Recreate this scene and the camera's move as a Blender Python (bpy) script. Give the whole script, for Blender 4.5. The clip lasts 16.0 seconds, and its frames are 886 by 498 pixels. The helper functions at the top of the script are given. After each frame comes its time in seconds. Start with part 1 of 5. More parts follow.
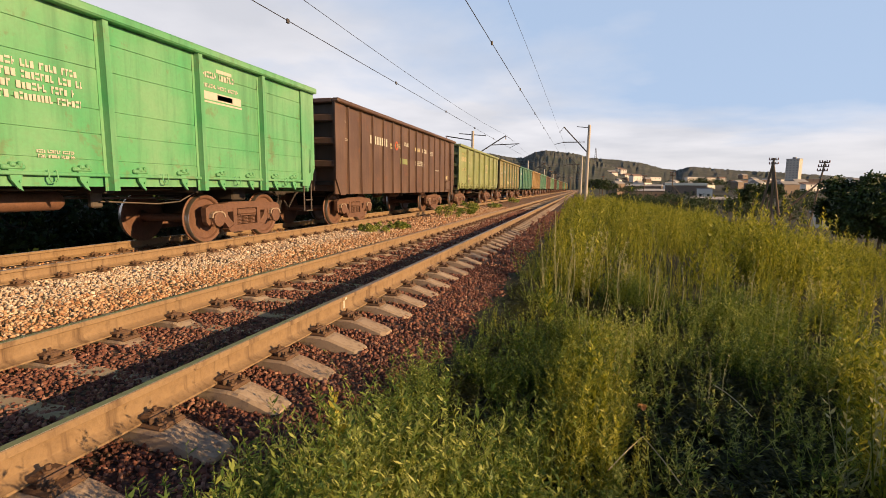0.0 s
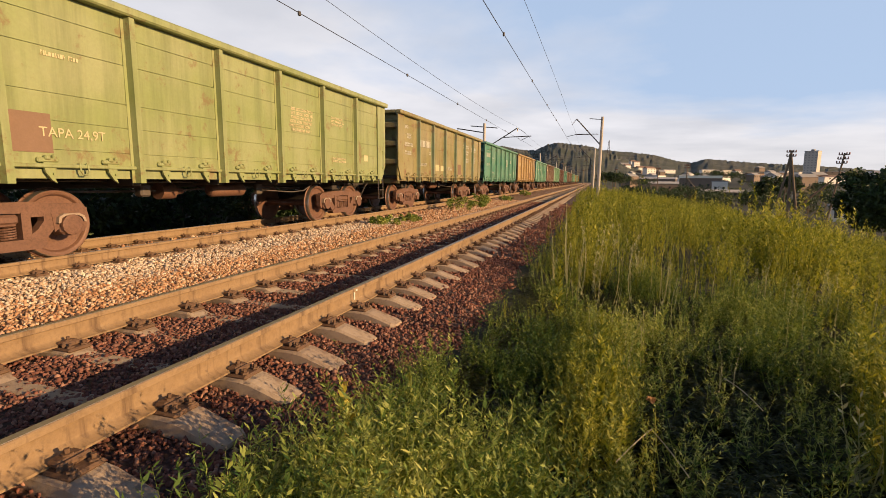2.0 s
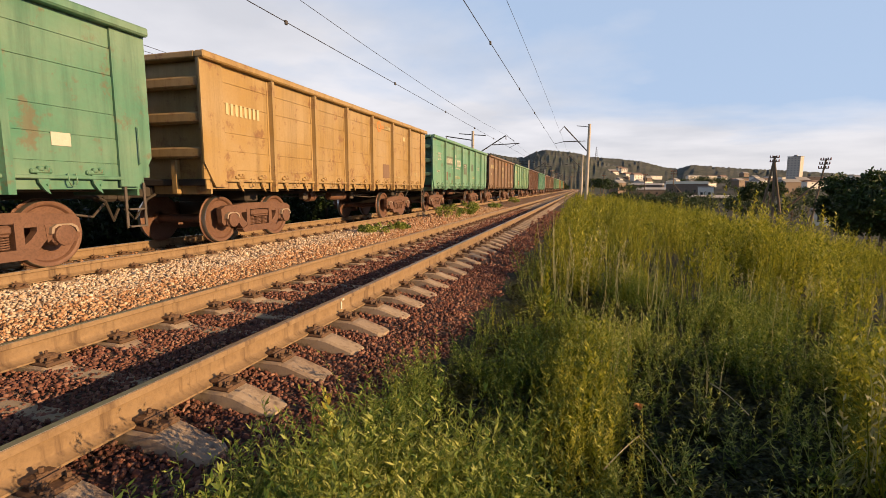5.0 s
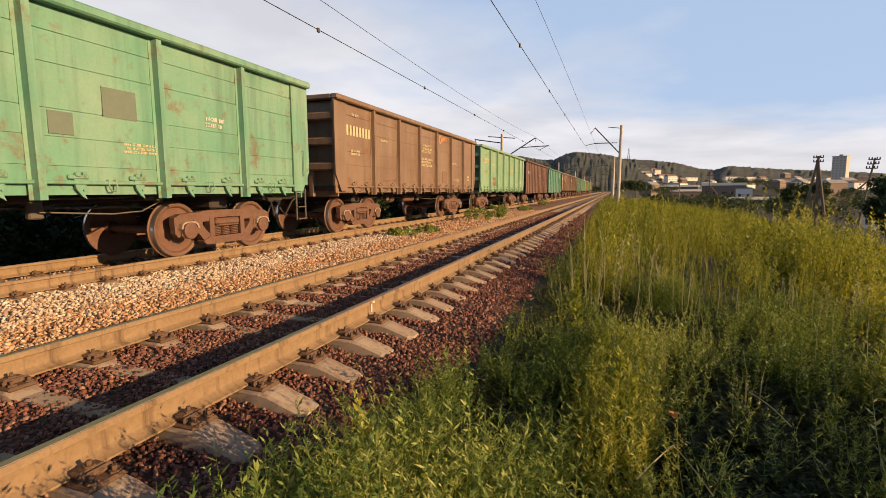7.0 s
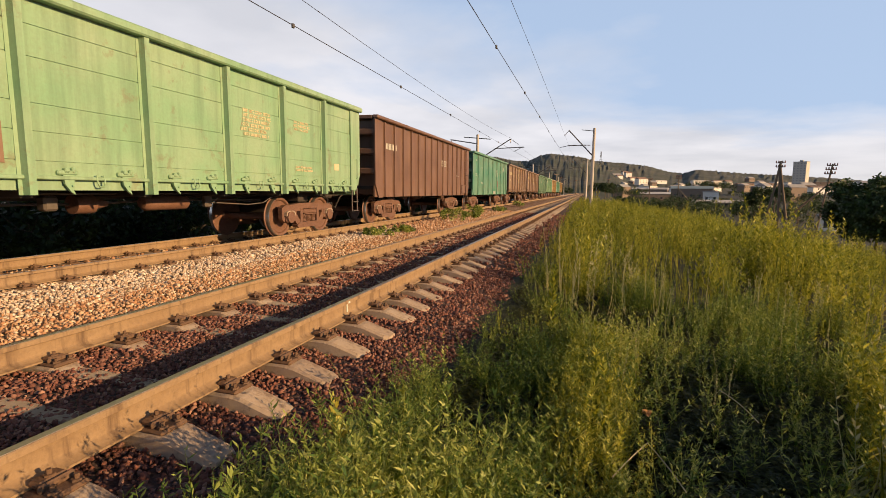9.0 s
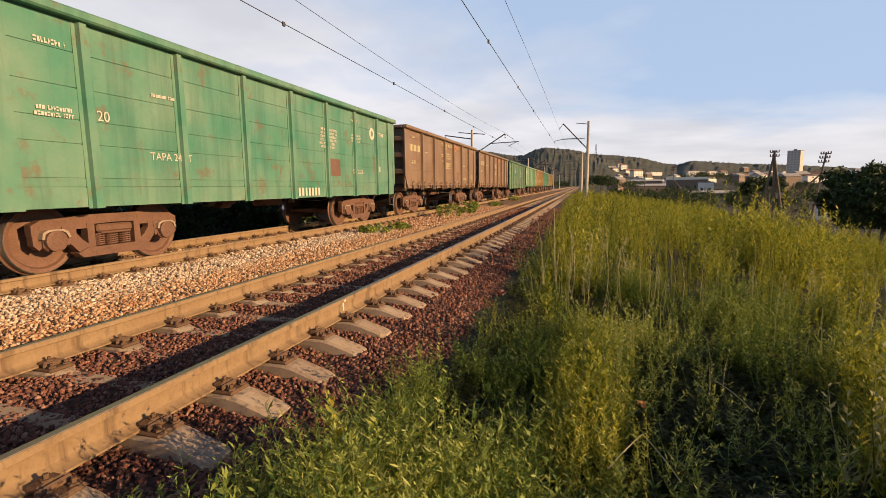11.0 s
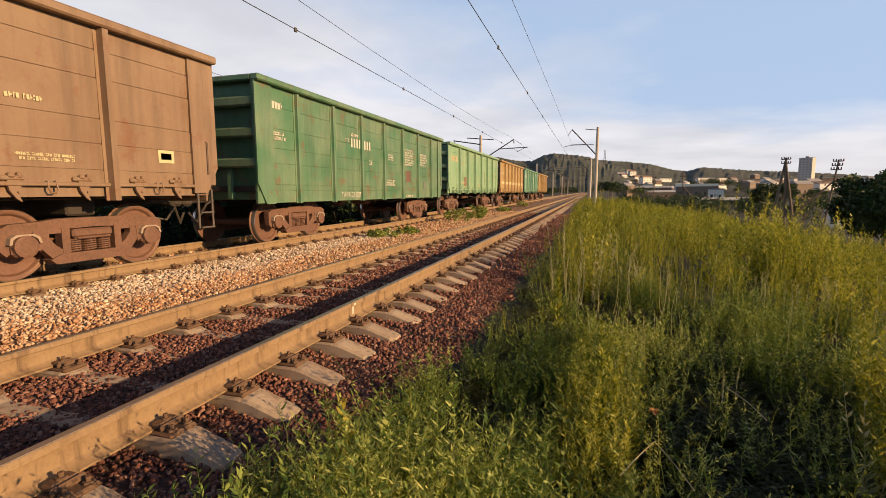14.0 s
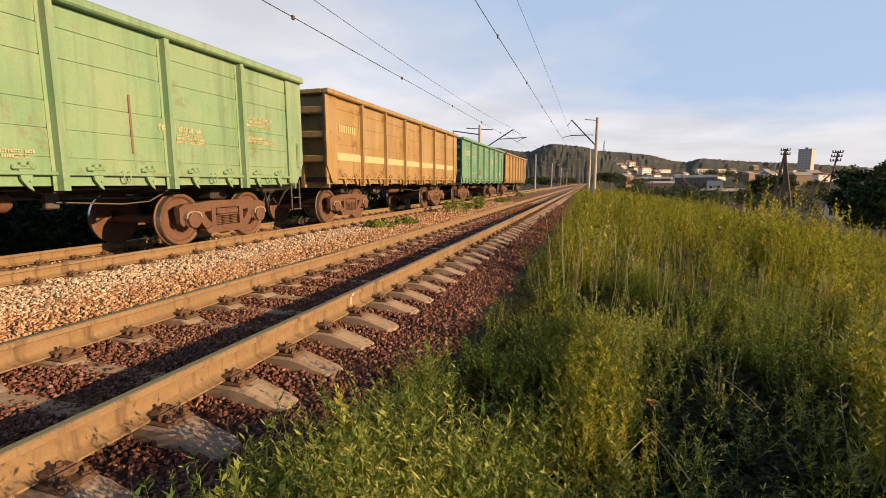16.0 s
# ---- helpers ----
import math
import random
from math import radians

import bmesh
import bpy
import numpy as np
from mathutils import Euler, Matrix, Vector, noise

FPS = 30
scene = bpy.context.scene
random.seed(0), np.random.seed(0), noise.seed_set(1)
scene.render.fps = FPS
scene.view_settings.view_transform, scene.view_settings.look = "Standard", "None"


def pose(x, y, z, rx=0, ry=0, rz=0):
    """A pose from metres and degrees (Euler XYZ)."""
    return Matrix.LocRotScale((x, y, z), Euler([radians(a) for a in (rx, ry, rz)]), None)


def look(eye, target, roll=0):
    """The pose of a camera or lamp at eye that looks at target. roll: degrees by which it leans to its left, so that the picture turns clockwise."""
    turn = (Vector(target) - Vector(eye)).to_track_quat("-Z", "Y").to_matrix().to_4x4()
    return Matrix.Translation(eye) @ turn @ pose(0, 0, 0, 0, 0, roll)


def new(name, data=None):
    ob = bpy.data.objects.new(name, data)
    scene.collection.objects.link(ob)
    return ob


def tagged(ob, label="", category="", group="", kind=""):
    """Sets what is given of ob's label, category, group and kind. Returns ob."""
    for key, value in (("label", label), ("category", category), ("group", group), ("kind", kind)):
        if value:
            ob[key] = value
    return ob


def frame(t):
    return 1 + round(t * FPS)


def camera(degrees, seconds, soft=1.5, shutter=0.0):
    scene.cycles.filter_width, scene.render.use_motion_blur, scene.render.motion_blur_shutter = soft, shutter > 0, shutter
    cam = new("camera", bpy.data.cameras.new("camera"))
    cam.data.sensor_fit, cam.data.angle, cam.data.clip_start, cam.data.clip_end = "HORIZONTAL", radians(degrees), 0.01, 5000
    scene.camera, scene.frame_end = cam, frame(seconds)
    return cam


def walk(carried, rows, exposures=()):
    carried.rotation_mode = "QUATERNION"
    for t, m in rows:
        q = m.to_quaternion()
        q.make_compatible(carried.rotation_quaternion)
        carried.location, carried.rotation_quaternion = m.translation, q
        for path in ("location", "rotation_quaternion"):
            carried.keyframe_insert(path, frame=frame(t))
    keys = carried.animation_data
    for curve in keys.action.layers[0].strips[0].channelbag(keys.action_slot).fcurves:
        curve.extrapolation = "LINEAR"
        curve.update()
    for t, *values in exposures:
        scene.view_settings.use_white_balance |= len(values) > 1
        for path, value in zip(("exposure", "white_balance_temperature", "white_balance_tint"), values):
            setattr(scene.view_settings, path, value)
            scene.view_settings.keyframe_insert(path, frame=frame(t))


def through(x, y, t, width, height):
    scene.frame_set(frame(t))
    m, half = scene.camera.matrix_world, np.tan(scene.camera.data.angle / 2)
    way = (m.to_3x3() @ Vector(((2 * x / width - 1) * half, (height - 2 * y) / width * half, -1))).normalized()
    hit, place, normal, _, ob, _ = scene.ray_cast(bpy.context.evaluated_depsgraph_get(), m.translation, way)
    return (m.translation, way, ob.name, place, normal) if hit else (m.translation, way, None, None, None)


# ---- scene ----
cam = camera(85.0, 16.0, soft=0.6)
PATH = [
    (0, pose(3.137, 0.000, 1.122, 82.786, -0.460, 15.849)),
    (0.5, pose(3.136, 0.000, 1.120, 82.343, -0.522, 15.820)),
    (1, pose(3.147, -0.011, 1.120, 82.484, -1.025, 16.044)),
    (1.5, pose(3.149, -0.010, 1.120, 82.233, -0.808, 16.851)),
    (2, pose(3.152, -0.006, 1.117, 81.928, -0.471, 17.178)),
    (2.5, pose(3.167, 0.012, 1.118, 81.756, 0.170, 16.191)),
    (3, pose(3.171, 0.012, 1.113, 82.070, -0.579, 16.562)),
    (3.5, pose(3.178, 0.013, 1.115, 82.269, -0.802, 16.069)),
    (5.8, pose(3.176, 0.017, 1.122, 83.076, 1.015, 16.806)),
    (6, pose(3.175, 0.017, 1.113, 82.746, 0.828, 17.789)),
    (6.5, pose(3.175, 0.010, 1.130, 83.017, -0.030, 18.709)),
    (7, pose(3.174, 0.006, 1.127, 83.184, 0.254, 19.333)),
    (7.5, pose(3.166, 0.019, 1.124, 83.243, -0.231, 18.416)),
    (8, pose(3.158, 0.016, 1.126, 83.144, -0.512, 17.187)),
    (8.5, pose(3.148, 0.022, 1.122, 83.320, -0.791, 17.020)),
    (9, pose(3.148, 0.018, 1.124, 83.181, -0.405, 16.432)),
    (11.3, pose(3.175, 0.020, 1.129, 82.732, 0.933, 16.098)),
    (11.5, pose(3.168, 0.022, 1.120, 82.856, 0.936, 16.459)),
    (12, pose(3.167, 0.022, 1.120, 82.631, 0.609, 15.830)),
    (12.5, pose(3.160, 0.019, 1.122, 82.730, 0.393, 16.512)),
    (13, pose(3.156, 0.015, 1.121, 82.884, 0.434, 16.844)),
    (13.5, pose(3.150, 0.011, 1.121, 82.767, 0.686, 17.014)),
    (14, pose(3.151, 0.007, 1.124, 83.322, 0.368, 16.881)),
    (14.5, pose(3.147, 0.009, 1.123, 83.027, 0.250, 16.632)),
    (15, pose(3.152, 0.015, 1.121, 82.677, 0.093, 16.362)),
    (15.5, pose(3.153, 0.017, 1.120, 82.203, 0.129, 16.417)),
    (16, pose(3.151, 0.019, 1.124, 82.200, 0.207, 16.732)),
]
walk(cam, PATH)

# ---------------------------------------------------------------- light
SUN_AZ, SUN_EL = 97.0, 15.2        # clockwise from the track's direction, above the horizon
sun_dir = Vector((math.sin(radians(SUN_AZ)) * math.cos(radians(SUN_EL)),
                  math.cos(radians(SUN_AZ)) * math.cos(radians(SUN_EL)), math.sin(radians(SUN_EL))))
sun_data = bpy.data.lights.new("sun", "SUN")
sun_data.energy, sun_data.angle, sun_data.color = 5.5, radians(0.5), (1.0, 0.635, 0.31)
sun = new("sun", sun_data)
sun.matrix_world = look((60, 10, 40), Vector((60, 10, 40)) - sun_dir)

world = bpy.data.worlds.new("world")
scene.world = world
world.use_nodes = True
wn, wl = world.node_tree.nodes, world.node_tree.links


def wnode(kind, **inputs):
    n = wn.new(kind)
    for k, v in inputs.items():
        n.inputs[k].default_value = v
    return n


def wmath(op, a, b):
    n = wn.new("ShaderNodeMath")
    n.operation = op
    for i, v in enumerate((a, b)):
        if isinstance(v, (int, float)):
            n.inputs[i].default_value = v
        else:
            wl.new(v, n.inputs[i])
    return n.outputs[0]


def wramp(fac, stops):
    n = wn.new("ShaderNodeValToRGB")
    while len(n.color_ramp.elements) < len(stops):
        n.color_ramp.elements.new(0.5)
    for e, (p, c) in zip(n.color_ramp.elements, stops):
        e.position, e.color = p, (c, c, c, 1) if isinstance(c, (int, float)) else (*c, 1)
    wl.new(fac, n.inputs[0])
    return n.outputs[0]


def wmix(fac, a, b):
    n = wn.new("ShaderNodeMix")
    n.data_type = "RGBA"
    wl.new(fac, n.inputs[0])
    for i, v in ((6, a), (7, b)):
        if isinstance(v, tuple):
            n.inputs[i].default_value = (*v, 1)
        else:
            wl.new(v, n.inputs[i])
    return n.outputs[2]


sky = wn.new("ShaderNodeTexSky")
sky.sky_type, sky.sun_disc = "NISHITA", False
sky.sun_elevation, sky.sun_rotation = radians(SUN_EL), radians(SUN_AZ)
sky.dust_density, sky.air_density, sky.ozone_density = 1.2, 1.0, 1.5
coord = wn.new("ShaderNodeTexCoord")
sep = wn.new("ShaderNodeSeparateXYZ")
wl.new(coord.outputs["Generated"], sep.inputs[0])
flat_z = wmath("ADD", wmath("MAXIMUM", sep.outputs[2], 0.0), 0.10)
comb = wn.new("ShaderNodeCombineXYZ")
wl.new(wmath("DIVIDE", sep.outputs[0], flat_z), comb.inputs[0])
wl.new(wmath("DIVIDE", sep.outputs[1], flat_z), comb.inputs[1])
cloud = wnode("ShaderNodeTexNoise", Scale=0.55, Detail=9.0, Roughness=0.55, Distortion=0.25)
wl.new(comb.outputs[0], cloud.inputs["Vector"])
# a bank low over the horizon, thicker to the side away from the sun, thin behind
band = wramp(sep.outputs[2], [(0.05, 0.46), (0.17, 0.0)])
bias = wmath("ADD", wmath("MULTIPLY", sep.outputs[2], -1.0), wmath("MULTIPLY", sep.outputs[0], -0.62))
bias = wmath("ADD", wmath("ADD", bias, band), wmath("MULTIPLY", wmath("MINIMUM", sep.outputs[1], 0.0), 0.5))
cover = wmath("MULTIPLY", wramp(wmath("ADD", cloud.outputs["Fac"], bias), [(0.25, 0.0), (0.56, 1.0)]), 0.94)
shade = wnode("ShaderNodeTexNoise", Scale=0.8, Detail=6.0, Roughness=0.5)
wl.new(comb.outputs[0], shade.inputs["Vector"])
cloud_col = wramp(shade.outputs["Fac"], [(0.36, (9.6, 9.6, 10.3)), (0.60, (12.4, 12.1, 12.6))])
low = wramp(sep.outputs[2], [(0.0, 1.0), (0.10, 0.0)])
blue = wn.new("ShaderNodeMix")
blue.data_type, blue.blend_type = "RGBA", "MULTIPLY"
blue.inputs[0].default_value = 1.0
wl.new(sky.outputs[0], blue.inputs[6])
blue.inputs[7].default_value = (0.9, 0.95, 1.1, 1)
# thin high haze that pales the blue away from the zenith
veil = wramp(sep.outputs[2], [(0.0, 0.85), (0.34, 0.80), (0.55, 0.0)])
sky_col = wmix(veil, blue.outputs[2], (7.4, 9.5, 13.0))
sky_col = wmix(cover, sky_col, cloud_col)
sky_col = wmix(wmath("MULTIPLY", low, 0.6), sky_col, (10.7, 10.1, 9.8))
bg = wn["Background"]
wl.new(sky_col, bg.inputs["Color"])
bg.inputs["Strength"].default_value = 0.050
scene.view_settings.exposure = 0.52

# ---------------------------------------------------------------- materials


class Nodes:
    """A principled material with short calls for its textures."""

    def __init__(self, name, rough=0.7, metal=0.0):
        self.mat = bpy.data.materials.new(name)
        self.mat.use_nodes = True
        self.t = self.mat.node_tree
        self.bsdf = self.t.nodes["Principled BSDF"]
        self.bsdf.inputs["Roughness"].default_value = rough
        self.bsdf.inputs["Metallic"].default_value = metal
        self.tc = self.t.nodes.new("ShaderNodeTexCoord")

    def link(self, a, b):
        self.t.links.new(a, b)

    def put(self, socket, v):
        if isinstance(v, (int, float)):
            socket.default_value = v
        elif isinstance(v, tuple):
            socket.default_value = (*v, 1) if len(v) == 3 and socket.type == "RGBA" else v
        else:
            self.link(v, socket)

    def coords(self, scale=(1, 1, 1), kind="Object"):
        m = self.t.nodes.new("ShaderNodeMapping")
        m.inputs["Scale"].default_value = scale
        self.link(self.tc.outputs[kind], m.inputs[0])
        return m.outputs[0]

    def noise(self, scale, detail=5.0, rough=0.6, at=None, distort=0.0):
        n = self.t.nodes.new("ShaderNodeTexNoise")
        n.inputs["Scale"].default_value, n.inputs["Detail"].default_value = scale, detail
        n.inputs["Roughness"].default_value, n.inputs["Distortion"].default_value = rough, distort
        self.link(at or self.coords(), n.inputs["Vector"])
        return n.outputs["Fac"]

    def voronoi(self, scale, at=None, out="Distance"):
        n = self.t.nodes.new("ShaderNodeTexVoronoi")
        n.inputs["Scale"].default_value = scale
        self.link(at or self.coords(), n.inputs["Vector"])
        return n.outputs[out]

    def ramp(self, fac, *stops):
        n = self.t.nodes.new("ShaderNodeValToRGB")
        while len(n.color_ramp.elements) < len(stops):
            n.color_ramp.elements.new(0.5)
        for e, (p, c) in zip(n.color_ramp.elements, stops):
            e.position, e.color = p, (c, c, c, 1) if isinstance(c, (int, float)) else (*c, 1)
        self.link(fac, n.inputs[0])
        return n.outputs[0]

    def mix(self, fac, a, b, blend="MIX"):
        n = self.t.nodes.new("ShaderNodeMix")
        n.data_type, n.blend_type = "RGBA", blend
        self.put(n.inputs[0], fac)
        self.put(n.inputs[6], a)
        self.put(n.inputs[7], b)
        return n.outputs[2]

    def math(self, op, a, b=0.0):
        n = self.t.nodes.new("ShaderNodeMath")
        n.operation = op
        self.put(n.inputs[0], a)
        self.put(n.inputs[1], b)
        return n.outputs[0]

    def island(self):
        return self.t.nodes.new("ShaderNodeNewGeometry").outputs["Random Per Island"]

    def each(self):
        return self.t.nodes.new("ShaderNodeObjectInfo").outputs["Random"]

    def bump(self, height, strength=0.3, distance=0.01):
        n = self.t.nodes.new("ShaderNodeBump")
        n.inputs["Strength"].default_value, n.inputs["Distance"].default_value = strength, distance
        self.link(height, n.inputs["Height"])
        self.link(n.outputs[0], self.bsdf.inputs["Normal"])

    def done(self, colour, rough=None):
        self.put(self.bsdf.inputs["Base Color"], colour)
        if rough is not None:
            self.put(self.bsdf.inputs["Roughness"], rough)
        return self.mat


def paint(name, colour, worn=0.3, fade=(0.5, 0.45, 0.36)):
    """Old wagon paint: dust towards pale, rust patches and streaks that run down."""
    n = Nodes(name, 0.55)
    big = n.noise(0.7, 4)
    streak = n.noise(1.0, 6, 0.65, n.coords((5.0, 5.0, 0.35)))
    fine = n.noise(22, 6, 0.7)
    c = n.mix(n.math("MULTIPLY", n.ramp(big, (0.35, 0.0), (0.65, 1.0)), 0.5), colour, tuple(0.55 * a + 0.45 * b for a, b in zip(colour, fade)))
    c = n.mix(n.math("MULTIPLY", n.ramp(streak, (0.46, 0.0), (0.68, 1.0)), 0.5), c, tuple(0.45 * a for a in colour))
    rust = n.math("MULTIPLY", n.ramp(n.noise(2.3, 9, 0.72), (0.585 - 0.10 * worn, 0.0), (0.64, 1.0)), min(1.0, 0.25 + 1.3 * worn))
    c = n.mix(rust, c, (0.16, 0.065, 0.03))
    c = n.mix(n.math("MULTIPLY", n.ramp(fine, (0.35, 0.0), (0.7, 1.0)), 0.16), c, (0.12, 0.09, 0.07))
    n.bump(n.noise(3.0, 5), 0.25, 0.02)
    return n.done(c, n.ramp(fine, (0.2, 0.42), (0.8, 0.72)))


def rusty(name, dark, light, scale=6.0, rough=0.75, metal=0.15):
    n = Nodes(name, rough, metal)
    c = n.mix(n.noise(scale, 8, 0.65), dark, light)
    c = n.mix(n.ramp(n.noise(scale * 6, 5, 0.7), (0.45, 0.0), (0.75, 0.6)), c, tuple(0.45 * a for a in dark))
    n.bump(n.noise(scale * 8, 6), 0.35, 0.006)
    return n.done(c)


def plain(name, a, b, scale=8.0, rough=0.7, metal=0.0, bump=0.2):
    n = Nodes(name, rough, metal)
    c = n.mix(n.noise(scale, 7, 0.65), a, b)
    c = n.mix(n.math("MULTIPLY", n.noise(scale * 7, 4), 0.35), c, tuple(0.6 * v for v in a))
    n.bump(n.noise(scale * 5, 5), bump, 0.01)
    return n.done(c)


def stones(name, tints, dust):
    """Crushed stone: each stone has its own tint."""
    n = Nodes(name, 0.9)
    k = len(tints)
    c = n.ramp(n.island(), *[((i + 0.5) / k, t) for i, t in enumerate(tints)])
    c = n.mix(n.math("MULTIPLY", n.ramp(n.noise(14, 6), (0.35, 0.0), (0.7, 1.0)), 0.6), c, dust)
    n.bump(n.noise(70, 5), 0.4, 0.006)
    return n.done(c)


def leaves(name, tints, through=0.36, rough=0.55):
    """Leaves that let some light through, tinted leaf by leaf and patch by patch."""
    n = Nodes(name, rough)
    k = len(tints)
    val = n.math("ADD", n.math("MULTIPLY", n.island(), 0.55), n.math("MULTIPLY", n.ramp(n.noise(0.9, 3), (0.3, 0.0), (0.7, 1.0)), 0.45))
    c = n.ramp(val, *[((i + 0.5) / k, t) for i, t in enumerate(tints)])
    n.done(c)
    tr = n.t.nodes.new("ShaderNodeBsdfTranslucent")
    n.link(n.mix(1.0, c, (1.0, 0.95, 0.45), "MULTIPLY"), tr.inputs[0])
    m = n.t.nodes.new("ShaderNodeMixShader")
    m.inputs[0].default_value = through
    out = n.t.nodes["Material Output"]
    n.link(n.bsdf.outputs[0], m.inputs[1])
    n.link(tr.outputs[0], m.inputs[2])
    n.link(m.outputs[0], out.inputs[0])
    return n.mat


M = dict(
    steel=rusty("rail_rust", (0.19, 0.125, 0.07), (0.34, 0.255, 0.155), 4.0, 0.75, 0.0),
    railhead=plain("rail_head", (0.30, 0.25, 0.20), (0.45, 0.38, 0.30), 9.0, 0.4, 0.7, 0.1),
    concrete=None,
    clip=rusty("clip_rust", (0.09, 0.052, 0.032), (0.19, 0.11, 0.062), 14.0),
    bogie=rusty("bogie_rust", (0.09, 0.045, 0.03), (0.20, 0.105, 0.068), 5.0, 0.72, 0.1),
    wheel=rusty("wheel_rust", (0.11, 0.055, 0.036), (0.22, 0.118, 0.078), 6.0, 0.6, 0.25),
    tread=plain("wheel_tread", (0.5, 0.48, 0.46), (0.7, 0.68, 0.66), 6.0, 0.28, 0.9, 0.05),
    under=plain("underframe_black", (0.02, 0.018, 0.016), (0.06, 0.045, 0.035), 4.0, 0.8),
    dustgrey=plain("bearing_dust", (0.20, 0.14, 0.10), (0.42, 0.34, 0.27), 12.0, 0.8),
    pipe=plain("pipe_grey", (0.07, 0.06, 0.05), (0.16, 0.13, 0.11), 10.0, 0.6, 0.3),
    tank=rusty("tank_rust", (0.10, 0.05, 0.03), (0.22, 0.11, 0.07), 5.0),
    white=plain("lettering_white", (0.60, 0.58, 0.50), (0.38, 0.38, 0.32), 14.0, 0.7),
    cream=plain("lettering_cream", (0.62, 0.54, 0.32), (0.40, 0.34, 0.2), 14.0, 0.7),
    patch=plain("patch_brown", (0.16, 0.10, 0.065), (0.24, 0.15, 0.10), 6.0, 0.8),
    patchgrey=plain("patch_grey", (0.10, 0.14, 0.11), (0.17, 0.2, 0.15), 6.0, 0.8),
    redpaint=plain("lettering_red", (0.55, 0.12, 0.05), (0.42, 0.1, 0.05), 12.0, 0.7),
    orangepaint=plain("lettering_orange", (0.62, 0.24, 0.07), (0.46, 0.2, 0.07), 12.0, 0.7),
    wire=plain("copper_wire_dark", (0.05, 0.045, 0.045), (0.09, 0.08, 0.075), 9.0, 0.5, 0.6),
    polecon=plain("pole_concrete", (0.42, 0.38, 0.33), (0.55, 0.5, 0.44), 3.0, 0.85),
    polemetal=plain("bracket_metal", (0.06, 0.055, 0.055), (0.13, 0.12, 0.11), 5.0, 0.6, 0.4),
    wood=plain("pole_wood", (0.12, 0.09, 0.06), (0.22, 0.16, 0.11), 4.0, 0.85),
    ceramic=plain("insulator_ceramic", (0.18, 0.08, 0.05), (0.3, 0.14, 0.09), 9.0, 0.25),
    bark=plain("bark", (0.09, 0.065, 0.045), (0.17, 0.13, 0.09), 9.0, 0.9),
    houses=plain("house_wall_white", (0.66, 0.63, 0.58), (0.78, 0.75, 0.7), 0.6, 0.85),
    housebrick=plain("house_wall_brick", (0.16, 0.12, 0.095), (0.26, 0.2, 0.155), 0.6, 0.9),
    tower=plain("tower_panel", (0.46, 0.43, 0.39), (0.56, 0.53, 0.48), 0.3, 0.85),
    roofgrey=plain("roof_grey", (0.25, 0.25, 0.26), (0.38, 0.37, 0.36), 0.5, 0.8),
    roofrust=plain("roof_rust", (0.2, 0.13, 0.10), (0.3, 0.21, 0.165), 0.5, 0.8),
    roofpale=plain("roof_pale", (0.42, 0.41, 0.40), (0.58, 0.56, 0.54), 0.5, 0.8),
    roofblue=plain("roof_blue", (0.17, 0.24, 0.28), (0.24, 0.31, 0.34), 0.5, 0.7),
    glass=plain("dark_window", (0.03, 0.035, 0.04), (0.06, 0.065, 0.07), 0.8, 0.15),
    towerglass=plain("pale_window", (0.26, 0.25, 0.25), (0.36, 0.35, 0.34), 0.8, 0.4),
    deadwood=plain("dry_stem", (0.42, 0.36, 0.24), (0.55, 0.47, 0.32), 12.0, 0.85),
    dryleaf=plain("dry_leaf", (0.50, 0.22, 0.06), (0.62, 0.34, 0.12), 20.0, 0.7),
)
_n = Nodes("sleeper_concrete", 0.9)
_c = _n.mix(_n.noise(5, 7, 0.65), (0.27, 0.205, 0.145), (0.54, 0.44, 0.33))
_c = _n.mix(_n.math("MULTIPLY", _n.ramp(_n.noise(9, 8, 0.75), (0.5, 0.0), (0.62, 1.0)), 0.65), _c, (0.11, 0.065, 0.045))
_c = _n.mix(_n.math("MULTIPLY", _n.each(), 0.45), _c, (0.23, 0.16, 0.12))
_n.bump(_n.noise(40, 6), 0.4, 0.008)
M["concrete"] = _n.done(_c)
_n = Nodes("rail_rust_dusty", 0.78)
_c = _n.mix(_n.noise(3.5, 7, 0.65), (0.18, 0.112, 0.058), (0.32, 0.225, 0.125))
_c = _n.mix(_n.math("MULTIPLY", _n.ramp(_n.noise(1.0, 6, 0.7, _n.coords((4.0, 7.0, 0.6))), (0.54, 0.0), (0.66, 1.0)), 0.75), _c, (0.075, 0.042, 0.024))
_c = _n.mix(_n.math("MULTIPLY", _n.ramp(_n.noise(30, 5, 0.7), (0.45, 0.0), (0.7, 1.0)), 0.35), _c, (0.10, 0.06, 0.035))
_n.bump(_n.noise(35, 6), 0.35, 0.006)
M["steel"] = _n.done(_c)
M["stone_red"] = stones("ballast_dark_red", [(0.09, 0.03, 0.022), (0.17, 0.06, 0.042), (0.24, 0.10, 0.07), (0.11, 0.045, 0.036), (0.36, 0.20, 0.145)], (0.14, 0.062, 0.042))
M["stone_tan"] = stones("ballast_pale", [(0.28, 0.125, 0.06), (0.44, 0.24, 0.125), (0.56, 0.40, 0.26), (0.34, 0.16, 0.075), (0.66, 0.53, 0.40)], (0.42, 0.26, 0.15))
